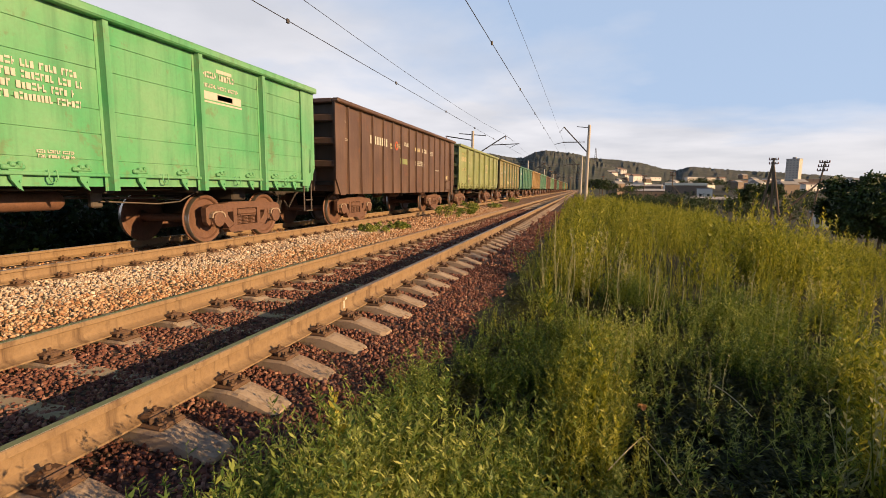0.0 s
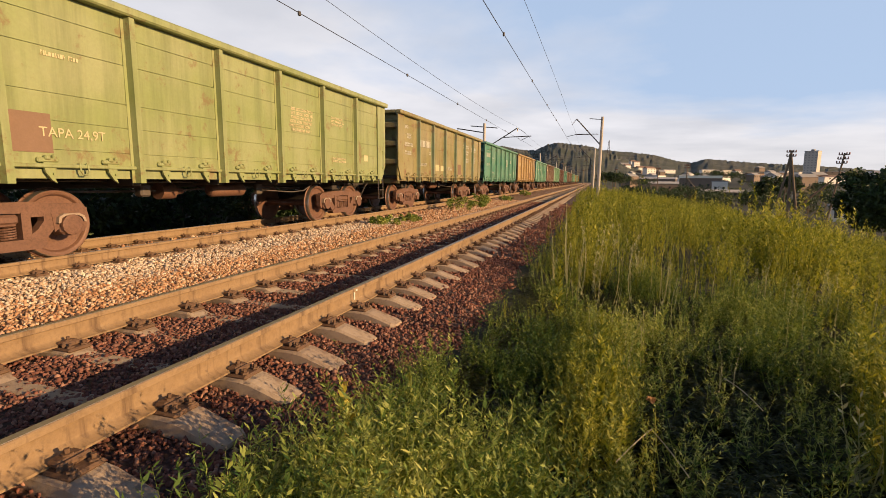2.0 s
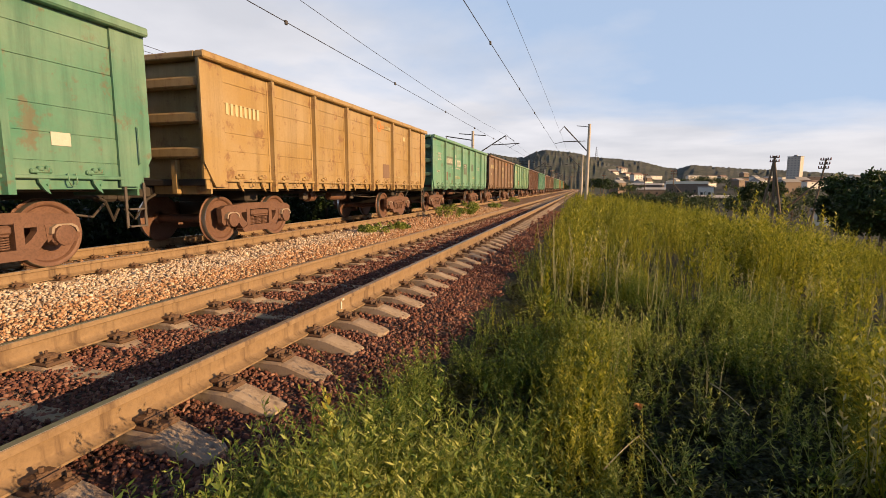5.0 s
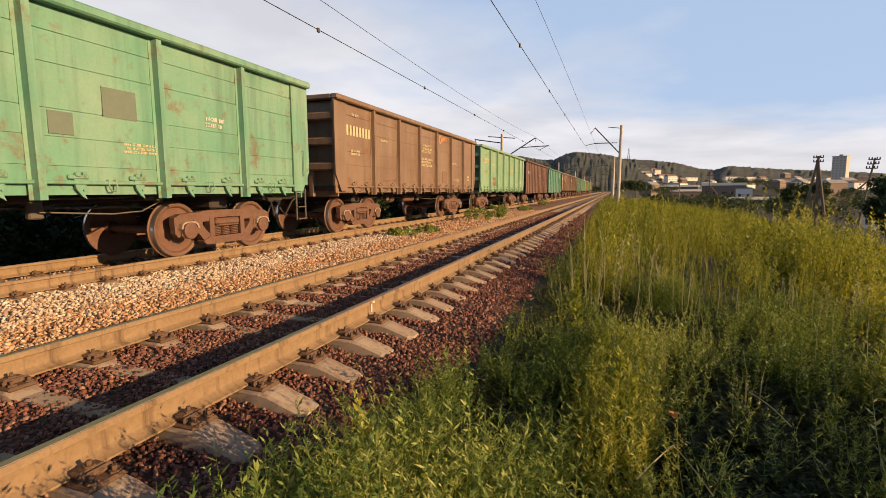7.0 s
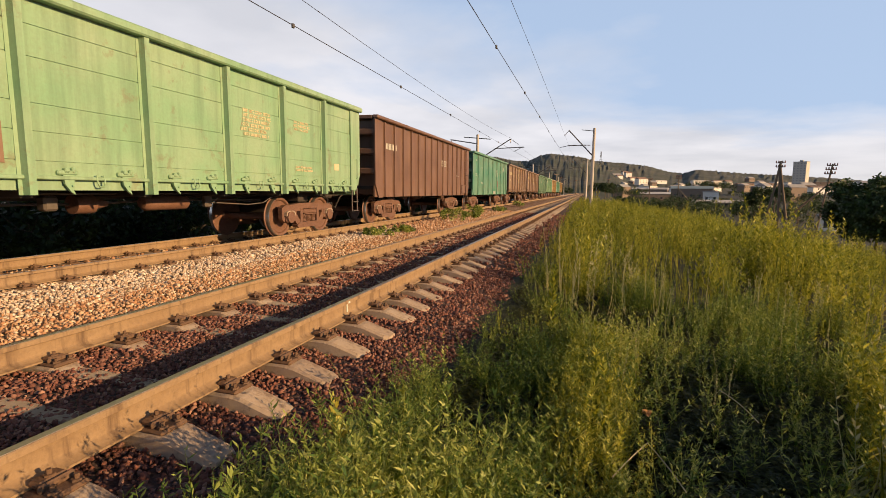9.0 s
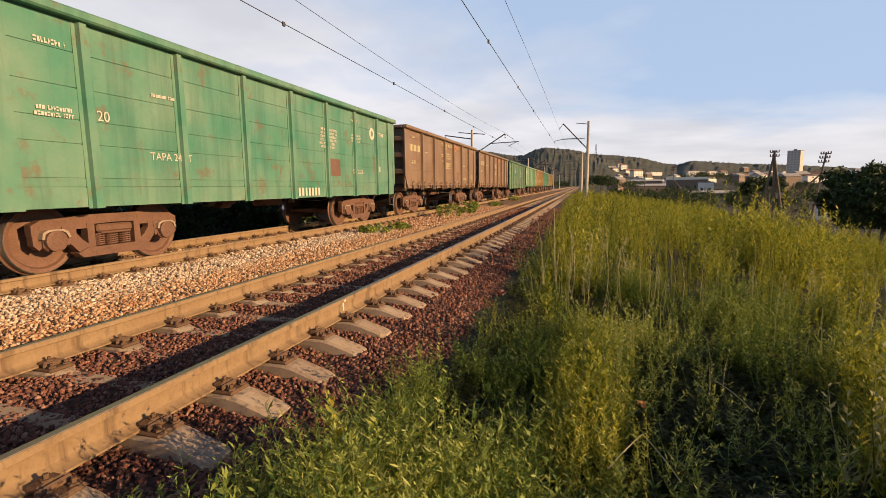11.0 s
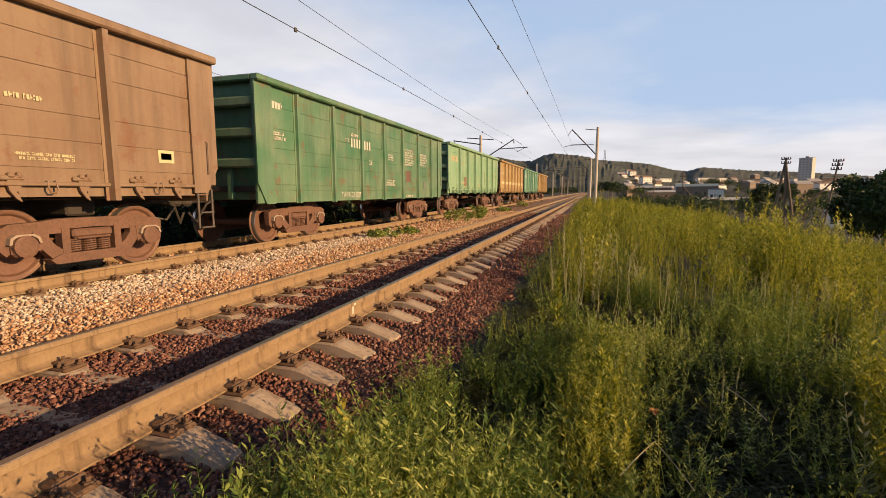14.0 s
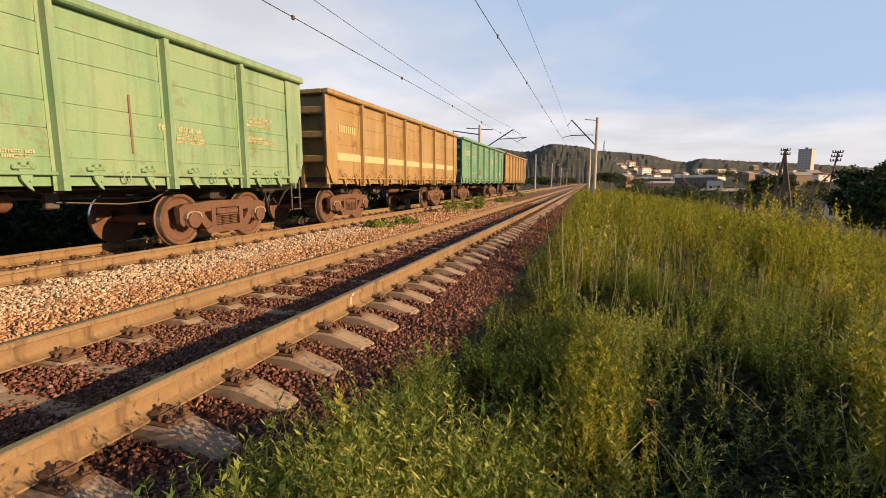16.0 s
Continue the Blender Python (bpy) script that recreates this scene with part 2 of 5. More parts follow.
M["stone_white"] = stones("ballast_white", [(0.36, 0.24, 0.15), (0.52, 0.42, 0.32), (0.62, 0.54, 0.44), (0.30, 0.17, 0.095), (0.70, 0.64, 0.55)], (0.50, 0.38, 0.27))
M["leaf_low"] = leaves("leaf_low", [(0.035, 0.085, 0.014), (0.10, 0.17, 0.025), (0.28, 0.34, 0.07), (0.56, 0.58, 0.18)], 0.36)
M["leaf_tall"] = leaves("leaf_tall", [(0.05, 0.085, 0.012), (0.16, 0.20, 0.022), (0.38, 0.39, 0.05), (0.62, 0.58, 0.12)], 0.44)
M["leaf_dry"] = leaves("leaf_dry", [(0.30, 0.32, 0.15), (0.46, 0.46, 0.26), (0.58, 0.54, 0.34)], 0.25)
M["leaf_yellow"] = leaves("leaf_yellow", [(0.5, 0.42, 0.06), (0.6, 0.52, 0.1), (0.45, 0.44, 0.08)], 0.4)
# undergrowth leaves darkened in colour to stand for shade in the gaps
M["leaf_gap_shade"] = leaves("leaf_gap_shade", [(0.02, 0.028, 0.006), (0.045, 0.055, 0.01), (0.09, 0.10, 0.018)], 0.25)
M["leaf_tree"] = leaves("leaf_tree", [(0.014, 0.03, 0.008), (0.026, 0.05, 0.011), (0.045, 0.08, 0.016)], 0.2)
# soil near black: shade under and between the weeds is in its colour
_n = Nodes("soil_and_grass_shade_dark", 0.95)
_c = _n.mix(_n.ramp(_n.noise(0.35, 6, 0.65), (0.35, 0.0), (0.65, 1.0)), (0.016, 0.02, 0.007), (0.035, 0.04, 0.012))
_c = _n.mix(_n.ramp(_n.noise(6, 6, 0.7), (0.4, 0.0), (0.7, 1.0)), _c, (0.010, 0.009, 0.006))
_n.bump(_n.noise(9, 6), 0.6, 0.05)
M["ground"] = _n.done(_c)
_n = Nodes("far_hills_hazed", 0.95)
# greens pulled towards grey: the haze of distance is mixed into the colour
_c = _n.mix(_n.ramp(_n.noise(0.045, 9, 0.75), (0.40, 0.0), (0.60, 1.0)), (0.030, 0.038, 0.028), (0.10, 0.10, 0.078))
_c = _n.mix(_n.ramp(_n.noise(0.006, 4), (0.45, 0.0), (0.6, 0.7)), _c, (0.03, 0.045, 0.026))
_n.bump(_n.noise(0.06, 6), 0.5, 3.0)
M["hill"] = _n.done(_c)


def bed(name, a, b, c):
    n = Nodes(name, 0.95)
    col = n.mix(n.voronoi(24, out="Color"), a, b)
    # cell edges darkened: shade between the stones is put into the colour
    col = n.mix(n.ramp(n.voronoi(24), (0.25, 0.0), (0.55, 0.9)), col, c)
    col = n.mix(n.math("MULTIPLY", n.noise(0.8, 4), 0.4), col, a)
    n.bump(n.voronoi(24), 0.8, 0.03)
    return n.done(col)


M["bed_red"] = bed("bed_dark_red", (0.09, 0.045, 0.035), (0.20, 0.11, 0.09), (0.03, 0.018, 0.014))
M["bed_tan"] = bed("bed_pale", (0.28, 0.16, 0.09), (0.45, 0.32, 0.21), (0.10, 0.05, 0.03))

# ---------------------------------------------------------------- building helpers
RND = random.Random(7)
NP = np.random.RandomState(11)


class Geo:
    """Collects vertices and faces of one mesh."""

    def __init__(self):
        self.v, self.f = [], []

    def add(self, verts, faces):
        k = len(self.v)
        self.v += [tuple(p) for p in verts]
        self.f += [tuple(i + k for i in f) for f in faces]
        return self

    def box(self, x0, x1, y0, y1, z0, z1, c=0.0):
        """A box with chamfered edges of width c."""
        c = min(c, (x1 - x0) * 0.45, (y1 - y0) * 0.45, (z1 - z0) * 0.45)
        if c <= 0:
            v = [(x, y, z) for x in (x0, x1) for y in (y0, y1) for z in (z0, z1)]
            return self.add(v, [(0, 1, 3, 2), (4, 6, 7, 5), (0, 4, 5, 1), (2, 3, 7, 6), (0, 2, 6, 4), (1, 5, 7, 3)])
        lo, hi = (x0, y0, z0), (x1, y1, z1)
        v, at = [], {}
        for sx in (0, 1):
            for sy in (0, 1):
                for sz in (0, 1):
                    s = (sx, sy, sz)
                    for ax in range(3):
                        p = [hi[i] if s[i] else lo[i] for i in range(3)]
                        for i in range(3):
                            if i != ax:
                                p[i] += -c if s[i] else c
                        at[s, ax] = len(v)
                        v.append(p)
        f = []
        for ax in range(3):
            a, b = [i for i in range(3) if i != ax]
            for side in (0, 1):
                ring = []
                for sa, sb in ((0, 0), (1, 0), (1, 1), (0, 1)):
                    s = [0, 0, 0]
                    s[ax], s[a], s[b] = side, sa, sb
                    ring.append(at[tuple(s), ax])
                f.append(ring)
            for sa in (0, 1):
                for sb in (0, 1):
                    s = [0, 0, 0]
                    s[a], s[b] = sa, sb
                    s0, s1 = list(s), list(s)
                    s0[ax], s1[ax] = 0, 1
                    f.append([at[tuple(s0), a], at[tuple(s1), a], at[tuple(s1), b], at[tuple(s0), b]])
        for s in [(x, y, z) for x in (0, 1) for y in (0, 1) for z in (0, 1)]:
            f.append([at[s, 0], at[s, 1], at[s, 2]])
        return self.add(v, f)

    def tube(self, a, b, r0, r1=None, n=10, caps=True):
        """A round bar from a to b."""
        a, b = Vector(a), Vector(b)
        r1 = r0 if r1 is None else r1
        w = (b - a).normalized()
        u = w.orthogonal().normalized()
        s = w.cross(u)
        v = []
        for p, r in ((a, r0), (b, r1)):
            for i in range(n):
                t = 2 * math.pi * i / n
                v.append(p + u * (r * math.cos(t)) + s * (r * math.sin(t)))
        f = [(i, (i + 1) % n, n + (i + 1) % n, n + i) for i in range(n)]
        if caps:
            f += [tuple(range(n - 1, -1, -1)), tuple(range(n, 2 * n))]
        return self.add(v, f)

    def line(self, points, r, n=6):
        """A bent round bar through points."""
        pts = [Vector(p) for p in points]
        v = []
        for i, p in enumerate(pts):
            w = (pts[min(i + 1, len(pts) - 1)] - pts[max(i - 1, 0)]).normalized()
            u = w.cross(Vector((0.31, 0.52, 0.79))).normalized()
            s = w.cross(u)
            v += [p + u * (r * math.cos(2 * math.pi * k / n)) + s * (r * math.sin(2 * math.pi * k / n)) for k in range(n)]
        m = len(pts)
        f = [(j * n + k, j * n + (k + 1) % n, (j + 1) * n + (k + 1) % n, (j + 1) * n + k) for j in range(m - 1) for k in range(n)]
        return self.add(v, f + [tuple(range(n - 1, -1, -1)), tuple(range((m - 1) * n, m * n))])

    def lathe(self, profile, axis="x", n=28, at=(0, 0, 0)):
        """Turns (along, radius) pairs round an axis."""
        v = []
        for h, r in profile:
            for i in range(n):
                t = 2 * math.pi * i / n
                c, s = r * math.cos(t), r * math.sin(t)
                p = {"x": (h, c, s), "y": (c, h, s), "z": (c, s, h)}[axis]
                v.append([p[j] + at[j] for j in range(3)])
        f = []
        for k in range(len(profile) - 1):
            for i in range(n):
                j = (i + 1) % n
                f.append((k * n + i, k * n + j, (k + 1) * n + j, (k + 1) * n + i))
        return self.add(v, f)

    def slab(self, outline, x0, x1):
        """An outline of (y, z) corners, thick from x0 to x1."""
        n = len(outline)
        v = [(x0, y, z) for y, z in outline] + [(x1, y, z) for y, z in outline]
        f = [tuple(range(n)), tuple(range(2 * n - 1, n - 1, -1))] + [(i, n + i, n + (i + 1) % n, (i + 1) % n) for i in range(n)]
        return self.add(v, f)

    def sweep(self, section, ys):
        """A closed section of (x, z) corners drawn along y."""
        n = len(section)
        v = [(x, y, z) for y in ys for x, z in section]
        f = [(k * n + i, k * n + (i + 1) % n, (k + 1) * n + (i + 1) % n, (k + 1) * n + i) for k in range(len(ys) - 1) for i in range(n)]
        f += [tuple(range(n)), tuple(range(len(ys) * n - 1, (len(ys) - 1) * n - 1, -1))]
        return self.add(v, f)

    def mesh(self, name, smooth=False):
        me = bpy.data.meshes.new(name)
        me.from_pydata(self.v, [], self.f)
        bm = bmesh.new()
        bm.from_mesh(me)
        bmesh.ops.recalc_face_normals(bm, faces=bm.faces)
        bm.to_mesh(me)
        bm.free()
        if smooth:
            me.shade_smooth()
            me.set_sharp_from_angle(angle=radians(40))
        return me


def put(name, me, material, parent=None, label="", at=None):
    """Links a mesh under a parent, with its own material in the slot."""
    if not me.materials:
        me.materials.append(None)
    ob = new(name, me)
    ob.material_slots[0].link = "OBJECT"
    ob.material_slots[0].material = material
    if parent is not None:
        ob.parent = parent
    if at is not None:
        ob.location = at
    if label:
        tagged(ob, label)
    return ob


def part(name, geo, material, parent=None, label="", smooth=False, at=None):
    return put(name, geo.mesh(name, smooth), material, parent, label, at)


def cloud_mesh(name, verts, faces):
    """A large mesh from numpy arrays; all faces have as many corners."""
    me = bpy.data.meshes.new(name)
    n, k = faces.shape
    me.vertices.add(len(verts))
    me.vertices.foreach_set("co", verts.astype(np.float32).ravel())
    me.loops.add(n * k)
    me.loops.foreach_set("vertex_index", faces.astype(np.int32).ravel())
    me.polygons.add(n)
    me.polygons.foreach_set("loop_start", np.arange(0, n * k, k, dtype=np.int32))
    me.update(calc_edges=True)
    return me


# ---------------------------------------------------------------- ground
FAR_X = -4.905        # centre of the train's track; the nearer track's is at x = 0


def smooth01(a, b, v):
    t = min(1.0, max(0.0, (v - a) / (b - a)))
    return t * t * (3 - 2 * t)


def ground_z(x, y):
    z = -0.40 - 0.22 * smooth01(2.2, 3.2, x) - 0.30 * smooth01(4, 8, x)
    z -= 4.5 * smooth01(6, 30, x) + 1.5 * smooth01(60, 250, x)
    z += -0.35 * smooth01(7.5, 9.5, -x) + 1.1 * smooth01(9.5, 13, -x) * (1 - smooth01(60, 110, y))
    z += 0.06 * noise.noise((x * 0.5, y * 0.5, 0)) * smooth01(2.3, 3.0, abs(x - 0.0))
    d = math.hypot(x, y)
    z += 18 * smooth01(500, 1500, d) * smooth01(-200, 300, y)
    return z


def terrain():
    xs = sorted(set([-4500, -2500, -1400, -800, -450, -250, -150, -90, -60, -40, -28, -20, -15, -12, -10, -9, -8, -6, -3, 0, 1.5, 2.0, 2.3, 2.6, 3, 3.4, 3.8, 4.2, 4.7, 5.3, 6, 7, 8, 9.5, 11, 13, 15, 18, 22, 27, 33, 40, 50, 60, 75, 95, 120, 160, 220, 300, 420, 600, 900, 1400, 2500, 4500]))
    ys = [-4500, -2000, -800, -300, -120, -50, -20, -8, -3] + [0.5 * i for i in range(0, 24)] + [12 + 1.5 * i for i in range(20)] + [45, 52, 60, 70, 85, 105, 130, 165, 210, 270, 350, 450, 600, 800, 1100, 1600, 2500, 4500]
    v = [(x, y, ground_z(x, y)) for y in ys for x in xs]
    n = len(xs)
    f = [(j * n + i, j * n + i + 1, (j + 1) * n + i + 1, (j + 1) * n + i) for j in range(len(ys) - 1) for i in range(n - 1)]
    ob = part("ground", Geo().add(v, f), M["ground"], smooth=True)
    tagged(ob, "grassy ground falling away from the railway embankment", "ground", kind="structure")


terrain()


def ballast_bed(name, section, material, label):
    ys = [-20, -5] + [0.25 * i for i in range(0, 120)] + [30 + 2 * i for i in range(16)] + [65, 80, 110, 150, 220, 320, 460, 700]
    g = Geo()
    v = []
    for y in ys:
        for x, z in section:
            v.append((x, y, z + 0.025 * noise.noise((x * 2.2, y * 2.2, 3.0)) + 0.01 * noise.noise((x * 9, y * 9, 5.0))))
    n = len(section)
    g.add(v, [(j * n + i, j * n + i + 1, (j + 1) * n + i + 1, (j + 1) * n + i) for j in range(len(ys) - 1) for i in range(n - 1)])
    ob = part(name, g, material, smooth=True)
    tagged(ob, label, "ballast", kind="structure")


def span(a, b, step):
    k = max(1, round((b - a) / step))
    return [a + (b - a) * i / k for i in range(k)]


def profile(corners, step=0.2):
    out = []
    for (x0, z0), (x1, z1) in zip(corners, corners[1:]):
        out += [(x, z0 + (z1 - z0) * (x - x0) / (x1 - x0)) for x in span(x0, x1, step)]
    return out + [corners[-1]]


NEAR_BED = [(-1.22, -0.275), (-0.55, -0.25), (0.55, -0.25), (0.9, -0.29), (1.40, -0.33), (1.8, -0.365), (2.3, -0.47), (3.1, -0.75)]
FAR_BED = [(-8.6, -1.0), (-7.0, -0.26), (-6.3, -0.235), (-3.6, -0.225), (-3.0, -0.22), (-2.0, -0.25), (-1.22, -0.275)]
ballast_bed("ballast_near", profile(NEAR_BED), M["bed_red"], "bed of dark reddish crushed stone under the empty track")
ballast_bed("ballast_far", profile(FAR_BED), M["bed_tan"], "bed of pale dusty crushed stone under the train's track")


def bed_z(x, corners):
    for (x0, z0), (x1, z1) in zip(corners, corners[1:]):
        if x0 <= x <= x1:
            return z0 + (z1 - z0) * (x - x0) / (x1 - x0)
    return corners[-1][1]


ICO_V = []
ICO_F = []


def ico():
    bm = bmesh.new()
    bmesh.ops.create_icosphere(bm, subdivisions=1, radius=1.0)
    v = np.array([p.co[:] for p in bm.verts])
    f = np.array([[p.index for p in q.verts] for q in bm.faces])
    bm.free()
    return v, f


ICO_V, ICO_F = ico()


def scatter_stones(name, zones, corners, material, label, seed):
    """Crushed stones, one mesh: zones of (x0, x1, y0, y1, stones to the square metre, size)."""
    rs = np.random.RandomState(seed)
    vs, fs, k = [], [], 0
    shapes = []
    for _ in range(24):
        s = ICO_V * rs.uniform(0.4, 1.3, (len(ICO_V), 1)) * rs.uniform(0.5, 1.25, 3)
        shapes.append(s)
    for x0, x1, y0, y1, dens, size in zones:
        n = int((x1 - x0) * (y1 - y0) * dens)
        px, py = rs.uniform(x0, x1, n), rs.uniform(y0, y1, n)
        for x, y in zip(px, py):
            a, b = rs.uniform(0, 6.28, 2)
            ca, sa, cb, sb = math.cos(a), math.sin(a), math.cos(b), math.sin(b)
            r = np.array([[ca, -sa, 0], [sa * cb, ca * cb, -sb], [sa * sb, ca * sb, cb]])
            s = size * rs.uniform(0.55, 1.35)
            z = bed_z(x, corners) + 0.025 * noise.noise((x * 2.2, y * 2.2, 3.0)) + s * rs.uniform(-0.1, 0.55)
            vs.append(shapes[rs.randint(24)] @ r.T * s + (x, y, z))
            fs.append(ICO_F + k)
            k += len(ICO_V)
    me = cloud_mesh(name, np.concatenate(vs), np.concatenate(fs))
    ob = put(name, me, material)
    tagged(ob, label, "ballast", kind="stuff")


scatter_stones("ballast_stones", [(-1.15, 2.35, 0.7, 4.5, 1450, 0.0175), (-1.1, 2.4, 4.5, 9, 760, 0.021), (-1.1, 2.5, 9, 18, 160, 0.032), (-1.1, 2.5, 18, 32, 60, 0.045)],
               NEAR_BED, M["stone_red"], "dark reddish crushed stones between the sleepers", 3)
scatter_stones("ballast_stones_pale", [(-2.75, -1.15, 2.0, 8, 950, 0.0225), (-2.85, -1.15, 8, 16, 420, 0.029), (-4.2, -1.15, 16, 34, 110, 0.043), (-6.4, -4.2, 2.5, 16, 110, 0.03)],
               FAR_BED, M["stone_tan"], "pale dusty crushed stones between the two tracks", 4)

scatter_stones("ballast_stones_white", [(-4.2, -2.45, 2.5, 8, 800, 0.0225), (-4.2, -2.6, 8, 16, 380, 0.029)],
               FAR_BED, M["stone_white"], "whitish crushed stones beside the train's track", 8)

# ---------------------------------------------------------------- tracks
RAIL = [(-0.075, -0.18), (-0.075, -0.168), (-0.03, -0.155), (-0.010, -0.135), (-0.009, -0.055), (-0.014, -0.045), (-0.037, -0.036), (-0.037, -0.008), (-0.030, -0.0005), (0.030, -0.0005),
        (0.037, -0.008), (0.037, -0.036), (0.014, -0.045), (0.009, -0.055), (0.010, -0.135), (0.03, -0.155), (0.075, -0.168), (0.075, -0.18)]
HEAD = [(-0.026, -0.003), (-0.024, 0.0015), (0.024, 0.0015), (0.026, -0.003)]
PITCH = 0.583


def sleeper_mesh():
    """A prestressed sleeper: waist, raised rail seats, sloping ends."""
    st = [(-1.35, -0.300), (-1.30, -0.284), (-1.06, -0.208), (-0.98, -0.196), (-0.62, -0.196), (-0.50, -0.235), (0, -0.245),
          (0.50, -0.235), (0.62, -0.196), (0.98, -0.196), (1.06, -0.208), (1.30, -0.284), (1.35, -0.300)]
    v, n = [], 6
    for i, (x, z) in enumerate(st):
        w = 0.105 if abs(x) > 0.55 else 0.085
        e = 0.02 if i in (0, len(st) - 1) else 0.0
        v += [(x, -w - 0.02, -0.42), (x, -w + e, z - 0.02 - e), (x, -w + 0.02 + e, z), (x, w - 0.02 - e, z), (x, w - e, z - 0.02 - e), (x, w + 0.02, -0.42)]
    f = [(k * n + i, k * n + (i + 1) % n, (k + 1) * n + (i + 1) % n, (k + 1) * n + i) for k in range(len(st) - 1) for i in range(n)]
    f += [tuple(range(n)), tuple(range(len(st) * n - 1, (len(st) - 1) * n - 1, -1))]
    return Geo().add(v, f)


def fastening_geo(g, x, side, y=0.0):
    """Ribbed plate with a bolted clip on the rail's foot and two track bolts outside it."""
    def box(p, q, w, z0, z1, c, dy=0.0):
        a, b = sorted((x + side * p, x + side * q))
        g.box(a, b, y + dy - w, y + dy + w, z0, z1, c)
    box(0.05, 0.225, 0.09, -0.205, -0.175, 0.012)
    box(0.05, 0.125, 0.065, -0.175, -0.138, 0.012)
    box(0.125, 0.15, 0.08, -0.18, -0.14, 0.01)
    for dy, px, top in ((0.0, 0.095, -0.108), (-0.052, 0.188, -0.138), (0.052, 0.188, -0.142)):
        c = (x + side * px, y + dy)
        g.tube((*c, -0.175), (*c, top), 0.012, n=6)
        g.tube((*c, -0.172), (*c, top - 0.022), 0.029, 0.025, n=6)
    return g


def track(name, cx, y0, single, fast, total, label):
    root = tagged(new(name), label, "railway track", kind="structure")
    root.location = (cx, 0, 0)
    for s in (-1, 1):
        rail = part("rail", Geo().sweep([(x + s * 0.80, z) for x, z in RAIL], [-30, 0, 30, 100, 300, 700]), M["steel"], root, "rust-brown steel rail", True)
        part("running_surface", Geo().sweep([(x + s * 0.80, z) for x, z in HEAD], [-30, 0, 30, 100, 300, 700]), M["railhead"], rail, "worn bright rail top")
    sm = sleeper_mesh().mesh("sleeper")
    fm = [fastening_geo(Geo(), s * 0.80, d).mesh("fastening") for s in (-1, 1) for d in (-1, 1)]
    rest, rest_clip = Geo(), Geo()
    for k in range(-24, total):
        y = y0 + PITCH * k
        if k < single:
            ob = put("sleeper", sm, M["concrete"], root, at=(RND.uniform(-0.015, 0.015), y + RND.uniform(-0.012, 0.012), RND.uniform(-0.008, 0.004)))
            ob.rotation_euler = (0, 0, RND.uniform(-0.008, 0.008))
            if -4 < k < fast:
                for m in fm:
                    put("fastening", m, M["clip"], ob)
            else:
                for s in (-1, 1):
                    for d in (-1, 1):
                        fastening_geo(rest_clip, s * 0.80, d, y) if k < single * 2 else None
        else:
            for a, b in ((-1.35, -0.9), (-0.9, 0.9), (0.9, 1.35)):
                za = -0.21 if abs(a) < 1 else -0.27
                zb = -0.21 if abs(b) < 1 else -0.27
                v = [(a, y - 0.15, -0.42), (a, y - 0.10, za), (a, y + 0.10, za), (a, y + 0.15, -0.42), (b, y - 0.15, -0.42), (b, y - 0.10, zb), (b, y + 0.10, zb), (b, y + 0.15, -0.42)]
                rest.add(v, [(0, 1, 5, 4), (1, 2, 6, 5), (2, 3, 7, 6), (0, 1, 2, 3), (4, 5, 6, 7)])
            if k < single + 90:
                for s in (-1, 1):
                    for d in (-1, 1):
                        x = s * 0.8 + d * 0.11
                        rest_clip.box(x - 0.05, x + 0.05, y - 0.07, y + 0.07, -0.21, -0.145, 0.02)
    tagged(part("far_sleepers", rest, M["concrete"], root, "concrete sleepers far down the line"), kind="stuff")
    tagged(part("far_fastenings", rest_clip, M["clip"], root, "rusty rail fastenings far down the line"), kind="stuff")


track("track_near", 0.0, 2.035, 75, 45, 620, "empty track with rusty rails on concrete sleepers")
mark = part("paint_mark", Geo().box(0.8375, 0.8395, 4.43, 4.47, -0.034, -0.012).box(0.812, 0.8145, 4.435, 4.465, -0.13, -0.05), M["white"])
tagged(mark, "small white paint mark on the rusty rail", "paint mark")
track("track_far", FAR_X, 2.2, 60, 30, 620, "track with dusty rails that carries the goods train")

# ---------------------------------------------------------------- goods wagons
LONG = 13.92          # over the couplers
HALF, WIDE, TOP = 6.40, 1.60, 3.52
CACHE = {}


def cached(key, build, smooth=False):
    if key not in CACHE:
        CACHE[key] = build().mesh(key, smooth)
    return CACHE[key]


def side_sheet(kind):
    """One side's steel sheet with pressed ledges, as wide as the wall between floor and top chord."""
    def build():
        g = Geo()
        low = 1.28 if kind == "hatch" else 0.92
        x0 = WIDE - 0.10
        rows = {"hatch": [1.28, 1.47, 1.83, 2.17, 2.72, 3.10, 3.42], "box": [0.92, 3.42], "ribbed": [0.92, 1.20, 1.32, 1.78, 2.10, 2.52, 2.98, 3.42], "hatch5": [1.28, 1.74, 2.10, 2.43, 2.78, 3.10, 3.42]}[kind]
        sec = [(x0 - 0.05, rows[0])]
        for k, (a, b) in enumerate(zip(rows, rows[1:])):
            sec += [(x0, a), (x0 + (0.0 if kind == "box" else 0.010), b - 0.016)]
            if k < len(rows) - 2:
                sec += [(x0 - 0.014, b - 0.014), (x0 - 0.014, b)]
        sec += [(x0 - 0.05, rows[-1])]
        g.sweep(sec, [-HALF + 0.02, HALF - 0.02])
        if kind in ("hatch", "hatch5"):
            g.box(x0 - 0.06, x0 - 0.032, -HALF + 0.1, HALF - 0.1, 1.10, 1.5)
        return g
    return build


